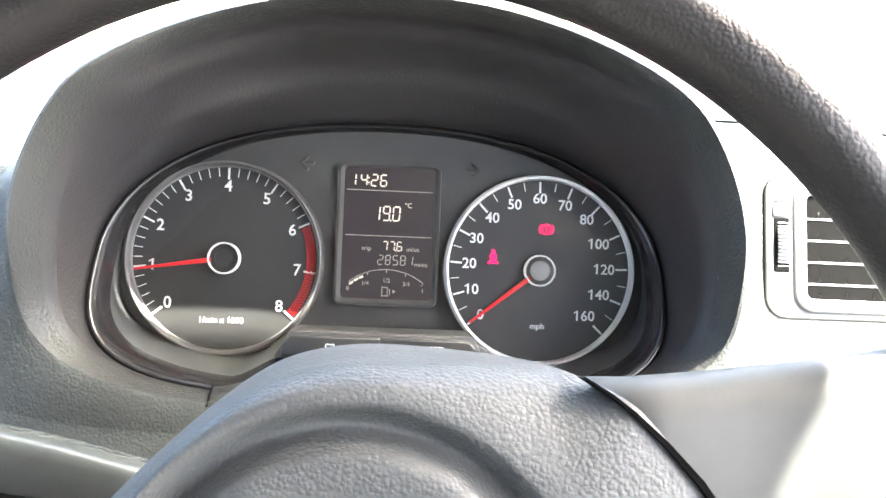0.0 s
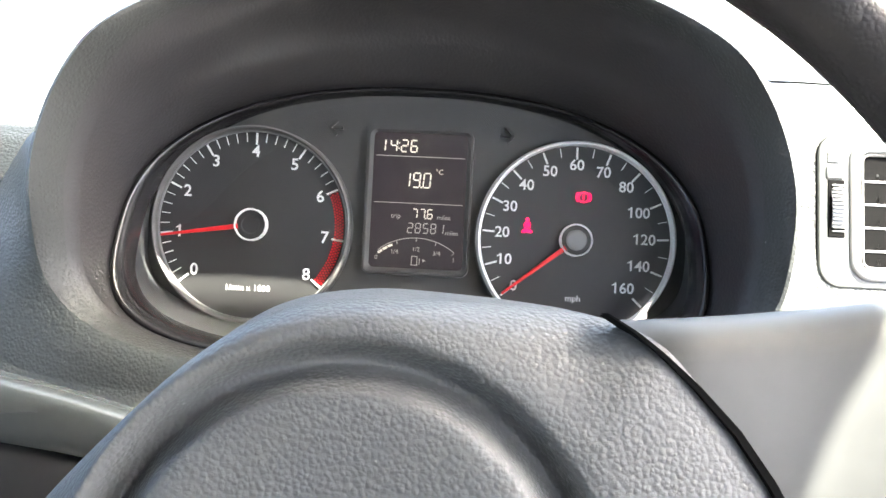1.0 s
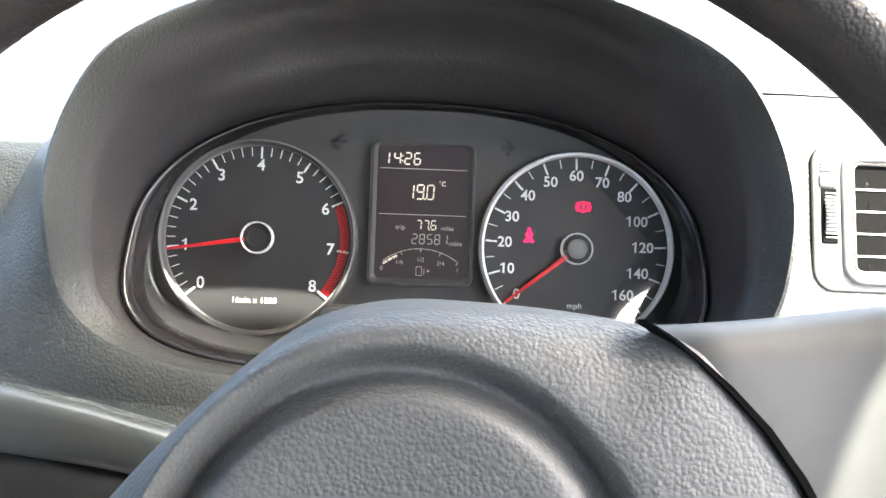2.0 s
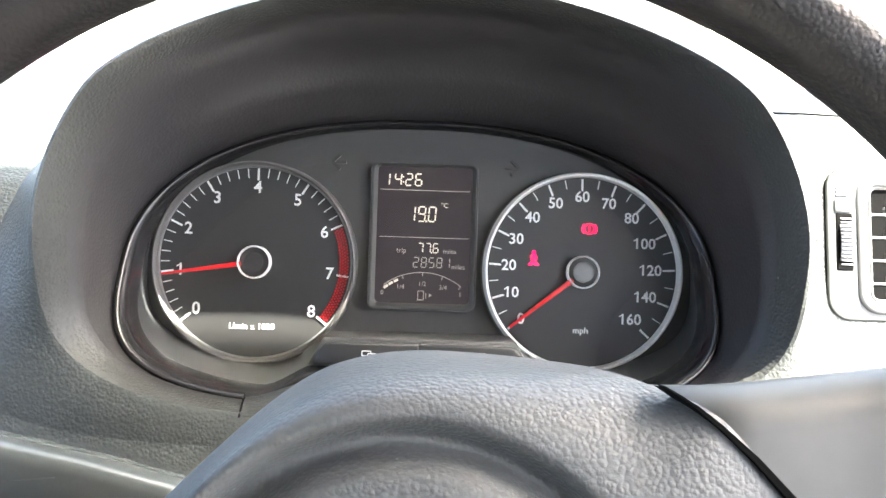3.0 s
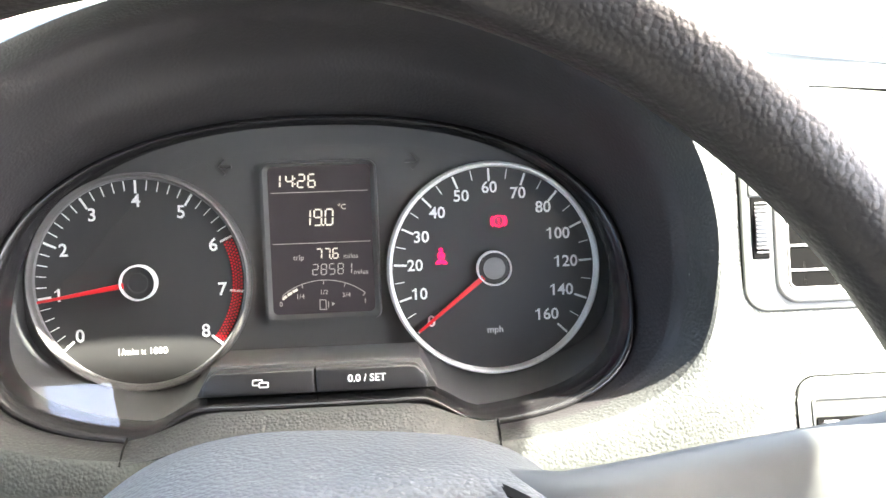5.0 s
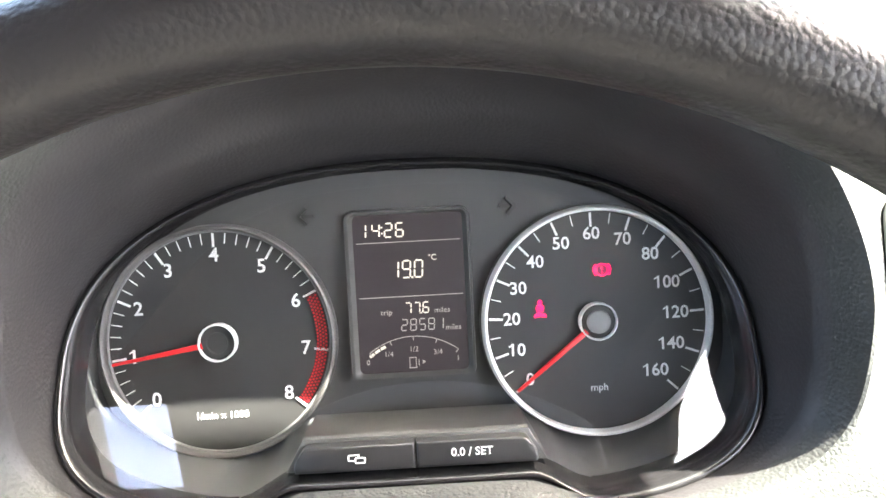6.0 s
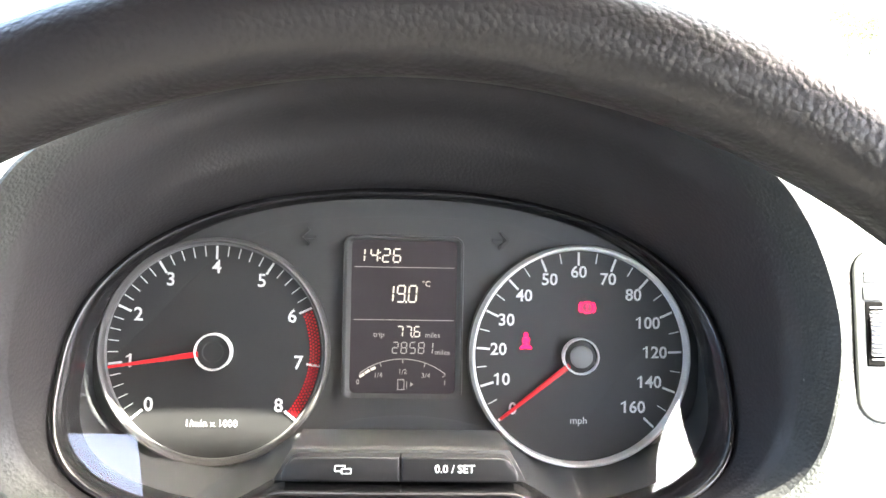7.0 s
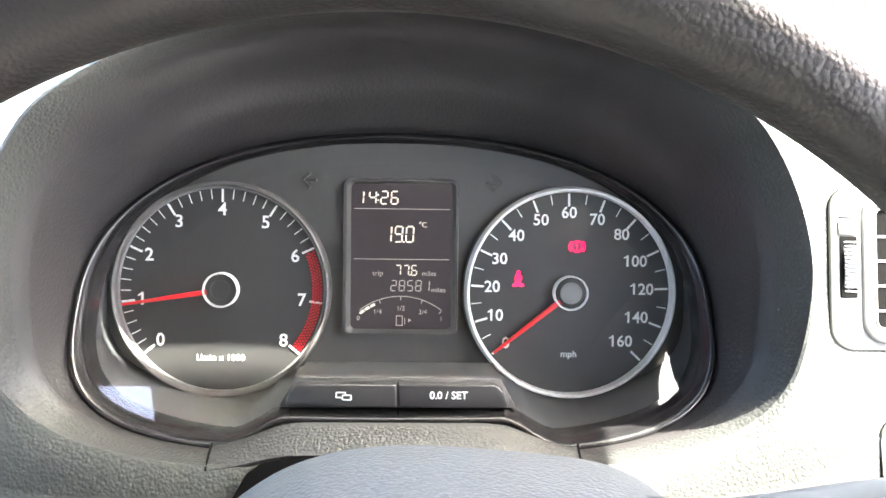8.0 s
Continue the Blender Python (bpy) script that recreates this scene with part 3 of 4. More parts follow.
part("distance_reading", digits("28581", -0.0042, -0.0010, 0.0026, 0.0052, 0.0005, 0.0042), SEGMENT_DIM, disp)
part("lettering", text("trip", -0.0108, 0.0078, 0.0038, 0.0012), SEGMENT_DIM, disp)
part("lettering", text("miles", 0.0152, 0.0078, 0.0036, 0.0012), SEGMENT_DIM, disp)
part("lettering", text("miles", 0.0200, -0.0005, 0.0036, 0.0012), SEGMENT_DIM, disp)
for lz in (0.0405, 0.0150):
    part("rule", bar2((-0.0230, lz), (0.0252, lz), 0.00035, 0.0011, 0.0014), SEGMENT_DIM, disp)
gx, gz, gr = 0.0010, -0.0375, 0.0335
part("fuel_scale", merge([ring(gx, gz, [(gr, 0.0012), (gr + 0.0004, 0.0012)], 24, radians(52), radians(128))] + [bar2((gx + gr * math.cos(radians(a)), gz + gr * math.sin(radians(a))), (gx + (gr - 0.0018) * math.cos(radians(a)), gz + (gr - 0.0018) * math.sin(radians(a))), 0.0004, 0.0011, 0.0014) for a in (52, 71, 90, 109, 128)]), SEGMENT_DIM, disp)
for i in range(3):
    part("fuel_bar", ring(gx, gz, [(gr - 0.0019, 0.0012), (gr - 0.0006, 0.0012)], 4, radians(125 - 5.6 * i), radians(128 - 5.6 * i) + 0.03), SEGMENT, disp)
for s, x, z in (("0", -0.0205, -0.0152), ("1/4", -0.0108, -0.0118), ("1/2", 0.0010, -0.0100), ("3/4", 0.0122, -0.0118), ("1", 0.0215, -0.0152)):
    part("lettering", text(s, x, z, 0.0034, 0.0012), SEGMENT_DIM, disp)
part("pump_sign", merge([bar2((-0.0012, -0.0185), (-0.0012, -0.0138), 0.0004, 0.0011, 0.0014), bar2((0.0018, -0.0185), (0.0018, -0.0138), 0.0004, 0.0011, 0.0014), bar2((-0.0014, -0.0138), (0.0020, -0.0138), 0.0004, 0.0011, 0.0014), bar2((-0.0016, -0.0186), (0.0022, -0.0186), 0.0004, 0.0011, 0.0014), bar2((0.0031, -0.0180), (0.0031, -0.0148), 0.0004, 0.0011, 0.0014), prism([(0.0048, -0.0170), (0.0048, -0.0150), (0.0064, -0.0160)], 0.0011, 0.0014)]), SEGMENT_DIM, disp)

# two push buttons on a ledge
part("button_ledge", prism([(-0.052, -0.0490), (0.0545, -0.0490), (0.047, -0.0355), (-0.0445, -0.0355)], -0.0490, -0.010, 0.001), MASK, cluster)
for nm, x0, x1, e0, e1 in (("l", -0.0475, 0.0008, 0.006, 0.0), ("r", 0.0016, 0.0500, 0.0, 0.006)):
    corner = [(0.0006, -0.0475), (0.0, -0.0455), (0.0004, -0.0436), (0.0018, -0.0412), (0.0032, -0.0390), (0.0046, -0.0378), (0.0066, -0.0372)]
    edge = [(x0 + a, z) for a, z in corner] + [(x1, -0.0372), (x1, -0.0475)] if e0 else [(x0, -0.0475), (x0, -0.0372)] + [(x1 - a, z) for a, z in reversed(corner)]
    b = part("button", prism(edge, -0.0560, -0.0400, 0.0011, 3), BUTTON, cluster, "black push button with a white sign")
    if nm == "r":
        part("lettering", text("0.0 / SET", 0.0235, -0.0420, 0.0046, -0.0562, bold=0.00006), WHITE, b)
    else:
        part("two_pages_sign", merge([bar2((-0.0255, -0.0408), (-0.0215, -0.0408), 0.0005, -0.0563, -0.0558), bar2((-0.0255, -0.0430), (-0.0225, -0.0430), 0.0005, -0.0563, -0.0558), bar2((-0.0255, -0.0410), (-0.0255, -0.0430), 0.0005, -0.0563, -0.0558), bar2((-0.0215, -0.0406), (-0.0215, -0.0422), 0.0005, -0.0563, -0.0558),
                                      bar2((-0.0228, -0.0420), (-0.0190, -0.0420), 0.0005, -0.0563, -0.0558), bar2((-0.0228, -0.0440), (-0.0190, -0.0440), 0.0005, -0.0563, -0.0558), bar2((-0.0190, -0.0420), (-0.0190, -0.0440), 0.0005, -0.0563, -0.0558), bar2((-0.0228, -0.0420), (-0.0228, -0.0440), 0.0005, -0.0563, -0.0558)]), WHITE, b)

# ---- steering wheel ----
WC, WR = Vector((0.0018, -0.2340, -0.0892)), 0.1805
WHEEL = DASH @ Matrix.Translation(WC) @ pose(0, 0, 0, -3.7, 0, 0.4)
COVER = DASH @ Matrix.Translation((0.0006, -0.2431, -0.0805)) @ pose(0, 0, 0, -4.2, 0, 1.4) @ Matrix.Diagonal((0.935, 0.935, 0.931, 1))
HUB = WHEEL.inverted() @ COVER  # the cover and spokes, set in the wheel
wheel = thing("steering_wheel", "black grained steering wheel turned slightly with a grey spoke", "steering wheel", (0, 0, -0.19), WHEEL)
rim_loops = []
for k in range(192):
    t = math.tau * k / 192
    c, s = math.cos(t), math.sin(t)
    row = []
    for j in range(20):
        a = math.tau * j / 20
        rr, yy = 0.0115 * math.cos(a), 0.0128 * math.sin(a)
        row.append(((WR + rr) * c, yy, (WR + rr) * s))
    rim_loops.append(row)
rim_loops.append(rim_loops[0])
rim_bm = loft(rim_loops)
bmesh.ops.remove_doubles(rim_bm, verts=rim_bm.verts, dist=1e-7)
part("rim", rim_bm, WHEEL_SKIN, wheel, "black leather-grained rim", WHEEL)


def rounded_path(pts, rounds=3):
    """A closed outline with its corners cut round."""
    for _ in range(rounds):
        pts = [q for a, b in zip(pts, pts[1:] + pts[:1]) for q in ((a[0] * 0.75 + b[0] * 0.25, a[1] * 0.75 + b[1] * 0.25), (a[0] * 0.25 + b[0] * 0.75, a[1] * 0.25 + b[1] * 0.75))]
    return pts


PAD = [(0.1135, 0.0045), (0.0920, 0.0358), (0.0720, 0.0568), (0.035, 0.0607), (-0.012, 0.0612), (-0.040, 0.0474), (-0.088, -0.003), (-0.110, -0.045), (-0.06, -0.115), (0.06, -0.115), (0.120, -0.035)]


def pad_outline(g):
    """The airbag cover seen from the front, evened out to N points from the +x side."""
    pts = [Vector(p) for p in rounded_path(PAD)]
    n = len(pts)
    out = []
    for k in range(N):
        t = math.tau * k / N
        d = Vector((math.cos(t), math.sin(t)))
        best = 0.0
        for i in range(n):
            a, b = pts[i], pts[(i + 1) % n]
            e = b - a
            den = d.x * e.y - d.y * e.x
            if abs(den) > 1e-9:
                r, u = (a.x * e.y - a.y * e.x) / den, (a.x * d.y - a.y * d.x) / den
                if 0 <= u <= 1 and r > best:
                    best = r
        tight = smooth(0.000, 0.075, d.x * best) * smooth(-0.06, -0.02, d.y * best)
        out.append(tuple(d * (best + g * (1 - 0.72 * tight))))
    return out


def pad_loop(g, y):
    return [(x, y, z) for x, z in pad_outline(g)]


def pad_round(r, y):
    return [(r * math.cos(math.tau * k / N), y, -0.0195 + r * math.sin(math.tau * k / N)) for k in range(N)]


def pad_dome(f, y):
    """Between the cover's edge and the round groove."""
    out = []
    for a, b in zip(pad_loop(-0.0015, 0), pad_round(0.0690, 0)):
        q = smooth(0.058, 0.080, a[0]) * smooth(-0.06, -0.02, a[2])
        out.append(tuple(Vector(a).lerp(Vector(b), f) + Vector((0, y * (1 - q) + (y * 0.22 - 0.0040) * q, 0))))
    return out


DOME = [(0.0, 0.016), (0.04, 0.0115), (0.10, 0.0080), (0.19, 0.0046), (0.31, 0.0014), (0.46, -0.0014), (0.63, -0.0034), (0.82, -0.0047), (1.0, -0.0050)]
GROOVE = [(0.0690 - 0.0155 * k / 18, -0.0050 - 0.0020 * k / 18 + 0.0105 * math.sin(math.pi * k / 18) ** 2) for k in range(1, 19)] + [(0.0505, -0.0073), (0.045, -0.0066), (0.030, -0.0050)]
part("airbag_cover", moved(loft([pad_loop(0.002, 0.05), pad_loop(0.001, 0.03)] + [pad_dome(*v) for v in DOME] + [pad_round(*v) for v in GROOVE], cap1=True), HUB), PAD_SKIN, wheel, "grey grained airbag cover with a round groove", WHEEL)
part("emblem", moved(ring(0, -0.022, [(0.0265, -0.008), (0.0263, -0.0115), (0.025, -0.0125), (0.0238, -0.0115), (0.0232, -0.009)], 64), HUB), SATIN, wheel, "chrome ring of the round badge", WHEEL)
part("emblem_disc", moved(ring(0, -0.022, [(0.0236, -0.0098), (0.015, -0.0105), (0.0001, -0.0108)], 48), HUB), GLOSS_BLACK, wheel, "plain dark badge disc", WHEEL)


def spoke(sign):
    loops = []
    for i in range(13):
        f = i / 12
        x = sign * (0.064 + 0.108 * f)
        top = 0.0545 + 0.009 * f * f
        bot = -0.035 - 0.01 * f
        yb = 0.002 + 0.004 * f + 0.014 * (1 - smooth(0.0, 0.16, f))
        yb -= 0.009 * smooth(0.45, 0.95, f)
        row = [(x, yb + 0.024, top - 0.010), (x, yb + 0.0165, top - 0.0040), (x, yb + 0.0125, top - 0.0024)]
        row += [(x, yb + 0.0125 - 0.0140 * math.sin(radians(a)), top - 0.0024 - 0.0115 * (1 - math.cos(radians(a)))) for a in range(12, 91, 13)]
        row += [(x, yb - 0.002, top - 0.026), (x, yb - 0.001, bot + 0.012), (x, yb + 0.004, bot + 0.003), (x, yb + 0.012, bot)]
        loops.append(row)
    return loft(loops, cap0=True, cap1=True)


# The left spoke's shade is put into its colour: near-black, not the grey.
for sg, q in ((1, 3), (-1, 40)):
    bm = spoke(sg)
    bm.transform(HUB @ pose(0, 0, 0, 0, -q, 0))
    part("spoke", bm, SPOKE_GREY if sg > 0 else VENT_DARK, wheel, "smooth grey plastic spoke" if sg > 0 else "plastic spoke coloured near-black to stand for shade", WHEEL)

# Black ribbon laid proud, standing for the shaded crease beside the cover.
GAP = [(0.063, 0.0570), (0.066, 0.0553), (0.071, 0.0522), (0.077, 0.0475), (0.086, 0.0395), (0.096, 0.0290), (0.105, 0.0165), (0.113, 0.002), (0.118, -0.014)]
gap_rows = [[], [], [], []]
for i, (x, z) in enumerate(GAP):
    w = 0.0003 + 0.0014 * smooth(0, 6, i)
    nx, nz = (0.45, 0.89) if i < 2 else (0.70, 0.71)
    gap_rows[0].append((x - nx * w, 0.006, z - nz * w))
    gap_rows[1].append((x - nx * w * 0.6, -0.0034, z - nz * w * 0.6))
    gap_rows[2].append((x + nx * w * 0.6, -0.0034, z + nz * w * 0.6))
    gap_rows[3].append((x + nx * w, 0.006, z + nz * w))
part("cover_gap_shade", moved(loft(gap_rows, closed=False), HUB), SHADOW_BLACK, wheel, "black ribbon for the shaded gap between cover and spoke", WHEEL)

# ---- column, stalks ----
column = solo("column_cover", loft([[(0.062 * spow(math.cos(a), 0.7), y, zc + 0.036 * spow(math.sin(a), 0.7)) for a in [math.tau * k / 48 for k in range(48)]] for y, zc in ((-0.06, -0.120), (-0.12, -0.118), (-0.17, -0.116), (-0.185, -0.115))], cap0=True, cap1=True), LIP_BLACK, "black plastic cover round the steering column", "column cover")


def stalk(points, widths, heights):
    loops = []
    for (x, y, z), w, h in zip(points, widths, heights):
        loops.append([(x, y + w * spow(math.cos(a), 0.55), z + h * spow(math.sin(a), 0.55)) for a in [math.tau * k / 24 for k in range(24)]])
    return loft(loops, cap0=True, cap1=True)


ind = thing("indicator_stalk", "dark grey indicator stalk with white turn arrows", "stalk", (-0.06, -0.14, -0.1))
part("lever", stalk([(-0.05, -0.13, -0.098), (-0.085, -0.138, -0.0880), (-0.11, -0.145, -0.0805), (-0.14, -0.15, -0.0742), (-0.165, -0.153, -0.0710), (-0.20, -0.155, -0.0705), (-0.22, -0.156, -0.0705)], [0.009, 0.010, 0.010, 0.010, 0.010, 0.009, 0.004], [0.0085, 0.0095, 0.0105, 0.0117, 0.0120, 0.0120, 0.008]), STALK_GREY, ind)
part("seam_line", tube([(-0.190, -0.1652, -0.0775), (-0.150, -0.1622, -0.0768), (-0.118, -0.1568, -0.0750)], 0.00018, 6), BUTTON, ind, "fine moulding seam")
# Rubber foot drawn far larger: its black mass stands for shade below the lever.
part("boot_shade", stalk([(-0.052, -0.128, -0.124), (-0.100, -0.142, -0.1130), (-0.13, -0.148, -0.1065), (-0.16, -0.152, -0.1045), (-0.22, -0.154, -0.1040)], [0.010, 0.0105, 0.011, 0.011, 0.011], [0.015, 0.020, 0.021, 0.021, 0.021]), RUBBER, ind, "black rubber foot of the lever, enlarged to stand for shade")
sx0, sy0, sz0 = -0.1455, -0.1628, -0.0670


def outline(pts, w, y0, y1):
    return merge([bar2(a, b, w, y0, y1) for a, b in zip(pts, pts[1:] + pts[:1])])


def printed(bm, proud=0.00025):
    """Lays a flat sign onto the rounded front of the lever."""
    mid = sum(v.co.y for v in bm.verts) / len(bm.verts)
    for v in bm.verts:
        k = min(max((-0.14 - v.co.x) / 0.025, -1.0), 1.0)
        q = min(abs(v.co.z - (-0.0742 + 0.0032 * k)) / 0.0118, 0.97)
        face = -0.150 - 0.003 * k - 0.010 * (1 - q ** 3.636) ** 0.275
        v.co.y = face - proud if v.co.y < mid else face + 0.0006
    return bm


for s_ in (-1, 1):
    part("turn_arrow_sign", printed(outline([(sx0 + s_ * 0.0056, sz0), (sx0 + s_ * 0.0034, sz0 + 0.0026), (sx0 + s_ * 0.0034, sz0 + 0.0011), (sx0 + s_ * 0.0009, sz0 + 0.0011), (sx0 + s_ * 0.0009, sz0 - 0.0011), (sx0 + s_ * 0.0034, sz0 - 0.0011), (sx0 + s_ * 0.0034, sz0 - 0.0026)], 0.00035, sy0, sy0 + 0.004)), WHITE, ind)
part("parking_light_sign", printed(merge([text("P", sx0 + 0.0012, sz0 - 0.0085, 0.0046, sy0, bold=0.00008)] + [bar2((sx0 + 0.0034, sz0 - 0.0080 + 0.0006 * k), (sx0 + 0.0054, sz0 - 0.0080 + 0.0017 * k), 0.0003, sy0, sy0 + 0.004) for k in (-1, 0, 1)])), WHITE, ind)

wip = thing("wiper_stalk", "glossy black wiper stalk with white lettering", "stalk", (0.06, -0.14, -0.1))
part("lever", stalk([(0.05, -0.13, -0.094), (0.085, -0.138, -0.083), (0.11, -0.143, -0.076), (0.135, -0.146, -0.071), (0.16, -0.148, -0.069), (0.24, -0.15, -0.068), (0.255, -0.15, -0.068)], [0.009, 0.010, 0.010, 0.010, 0.010, 0.009, 0.005], [0.009, 0.010, 0.012, 0.0145, 0.0155, 0.0155, 0.010]), GLOSS_BLACK, wip)
for s, dz in (("HIGH", 0.0065), ("LOW", 0.0022), ("OFF", -0.0062)):
    part("lettering", text(s, 0.1465, -0.0685 + dz, 0.0042, -0.1588, bold=0.00008), WHITE, wip)
for i in range(4):
    part("interval_mark", bar2((0.1428 + 0.0022 * i, -0.0705), (0.1428 + 0.0022 * i, -0.0697 + 0.0005 * i), 0.0011, -0.1590, -0.1570), WHITE, wip)
part("arrow_sign", merge([prism([(0.1535, -0.0632), (0.1550, -0.0605), (0.1565, -0.0632)], -0.1590, -0.157)] + [bar2((0.1550, -0.0640 - 0.0030 * i), (0.1550, -0.0660 - 0.0030 * i), 0.0011, -0.1590, -0.157) for i in range(4)]), WHITE, wip)
part("wiper_sign", merge([ring(0.1655, -0.0770, [(0.0055, -0.1588), (0.0062, -0.1588)], 12, radians(55), radians(125)), ring(0.1655, -0.0770, [(0.0024, -0.1588), (0.0030, -0.1588)], 12, radians(55), radians(125)), bar2((0.1655, -0.079), (0.1655, -0.0715), 0.0006, -0.1590, -0.157)]), WHITE, wip)
part("wedge_sign", prism([(0.166, -0.0630), (0.174, -0.0630), (0.174, -0.0600)], -0.1590, -0.157), WHITE, wip)

# ---- air vents ----
def vent(x0, mirror, label):
    """A side vent: plate, frame, blades and a ribbed thumb wheel; x runs away from the instruments."""
    s = -1 if mirror else 1
    tilt = DASH @ Matrix.Translation((0, -0.0002, 0)) @ pose(0, -0.0675, -0.02, -13 if mirror else -4.9) @ Matrix.Translation((0, 0.0675, 0.02))

    def vpart(name, bm, mat, parent, label_=""):
        return part(name, bm, mat, parent, label_, tilt)

    def at(x):
        return x0 + s * x
    v = thing("air_vent", label, "air vent", (at(0.04), -0.06, -0.02), group="dashboard vents")

    def fix(pts):
        return [(at(x), z) for x, z in pts]
    vpart("plate_gap", prism(fix(rounded(-0.0004, -0.0199, 0.0884, 0.0519, 0.0104)), -0.0664, -0.055), SHADOW_BLACK, v, "dark gap round the plate")
    def frame_loop(g, y):
        return [(x, y, z) for x, z in fix(rounded(0.0135 + g, -0.0165 + g, 0.0805 - g, 0.0490 - g, max(0.003, 0.010 - g)))]

    def plate_loop(g, y):
        return [(x, y, z) for x, z in fix(rounded(g, -0.0195 + g, 0.088 - g, 0.0515 - g, 0.010 - g))]
    vpart("plate", loft([plate_loop(0, -0.058), plate_loop(0, -0.0668), plate_loop(0.0004, -0.0673), plate_loop(0.0012, -0.0675), frame_loop(0.0003, -0.0675), frame_loop(0.0005, -0.0660)]), VENT_PLATE, v, "pale grey plate with rounded corners")
    vpart("frame", loft([frame_loop(0.0004, -0.0660), frame_loop(0.0006, -0.0680), frame_loop(0.0014, -0.0688), frame_loop(0.0032, -0.0690), frame_loop(0.0050, -0.0685), frame_loop(0.0057, -0.0675), frame_loop(0.0060, -0.0640)]), FRAME_SILVER, v, "broad satin silver frame")
    vpart("inner_edge", loft([frame_loop(0.0058, -0.0674), frame_loop(0.0064, -0.0678), frame_loop(0.0072, -0.0674), frame_loop(0.0076, -0.0600)]), SATIN, v, "thin inner edge")
    # Duct walls near-black: the shade of the depth is put into their colour.
    vpart("duct", loft([frame_loop(0.0060, -0.0655), frame_loop(0.0074, -0.0400)], cap1=True), SHADOW_BLACK, v, "duct walls blackened for the shade inside")
    x_in, x_out = sorted((at(0.0208), at(0.0732)))
    for i in range(4):
        z = 0.0300 - 0.0107 * i
        vpart("blade", box((x_in, -0.0668, z - 0.0006), (x_out, -0.0500, z + 0.0006), 0.0003), BLADE, v)
    for i in range(4):
        x = at(0.0275 + 0.0135 * i)
        for k in range(5):
            lo_ = -0.0086 if k == 4 else 0.0300 - 0.0107 * k + 0.0005
            vpart("vane_tab", prism([(x - 0.0011, lo_), (x + 0.0011, lo_), (x + 0.0006, lo_ + 0.0034), (x - 0.0006, lo_ + 0.0034)], -0.0664, -0.0620, 0.0002, 1), BLADE, v)
        vpart("vane", box((x - 0.0004, -0.0490, -0.0090), (x + 0.0004, -0.0420, 0.0415), 0.0001, 1), VENT_DARK, v)
    xa, xb = sorted((at(0.0042), at(0.0118)))
    # No hole here: a flush black block gives the shade of a slot.
    vpart("wheel_slot", box((xa, -0.0680, 0.0035), (xb, -0.0660, 0.0300), 0.0004, 1), SHADOW_BLACK, v, "flush black block standing for a shaded slot")
    xa, xb = sorted((at(0.0056), at(0.0116)))
    w = vpart("thumb_wheel", loft([[(x, -0.0650 - 0.0040 * math.cos(a), 0.0168 + 0.0130 * math.sin(a)) for a in [radians(-88 + 11 * k) for k in range(17)]] for x in (xa, xa + 0.0003, xb - 0.0003, xb)], closed=False), SLAT, v, "ribbed thumb wheel")
    for i in range(15):
        a = math.asin(-0.93 + 0.133 * i)
        r = box((xa + 0.0003, -0.0010, -0.0004), (xb - 0.0003, 0.0004, 0.0004), 0.0002, 1)
        r.transform(Matrix.Translation((0, -0.0650 - 0.0040 * math.cos(a), 0.0168 + 0.0130 * math.sin(a))) @ pose(0, 0, 0, -math.degrees(a) * 0.4))
        vpart("rib", r, BLADE, w)
    xa, xb = sorted((at(0.0035), at(0.0112)))
    vpart("wheel_stop", box((xa, -0.0682, 0.0305), (xb, -0.0665, 0.0362), 0.0005), VENT_PLATE, v)
    vpart("air_sign", merge([bar2((at(0.0045), 0.0390 + 0.0017 * i), (at(0.0100), 0.0390 + 0.0017 * i), 0.0010, -0.0681, -0.067) for i in range(3)]), WHITE, v, "white printed air sign")
    return v


vent(0.1870, False, "rectangular side air vent with black blades in silver frame")
vent(-0.2135, True, "rectangular centre air vent with silver frame beside the hood")

# ---- light switch ----
lsw = thing("light_switch", "headlamp switch panel with ribbed rollers", "switch", (0.25, -0.06, -0.12))
STILT = DASH @ Matrix.Translation((0, -0.0014, 0)) @ pose(0, -0.0708, -0.0475, -10) @ Matrix.Translation((0, 0.0708, 0.0475))


def spart(name, bm, mat, parent, label=""):
    return part(name, bm, mat, parent, label, STILT)


spart("plate_gap", prism(rounded(0.2054, -0.1256, 0.3006, -0.0469, 0.0095), -0.0698, -0.055), SHADOW_BLACK, lsw, "dark gap round the plate")
spart("plate", prism(rounded(0.206, -0.125, 0.300, -0.0475, 0.009), -0.0708, -0.055, 0.0012, 3), VENT_PLATE, lsw, "pale grey plate with rounded corners")
spart("recess", loft([[(x, y, z) for x, z in rounded(0.2118 + g, -0.0925 + g, 0.298 - g, -0.0562 - g, 0.002)] for g, y in ((0, -0.0706), (0.0002, -0.0714), (0.0008, -0.0714), (0.0012, -0.0708))], cap1=True), VENT_PLATE, lsw, "step of the recess")
# The rollers' slot is likewise a black block that stands for shade.
spart("roller_slot", prism(rounded(0.2135, -0.0910, 0.296, -0.0645, 0.001), -0.0716, -0.0690), SHADOW_BLACK, lsw, "flush black block standing for a shaded slot")


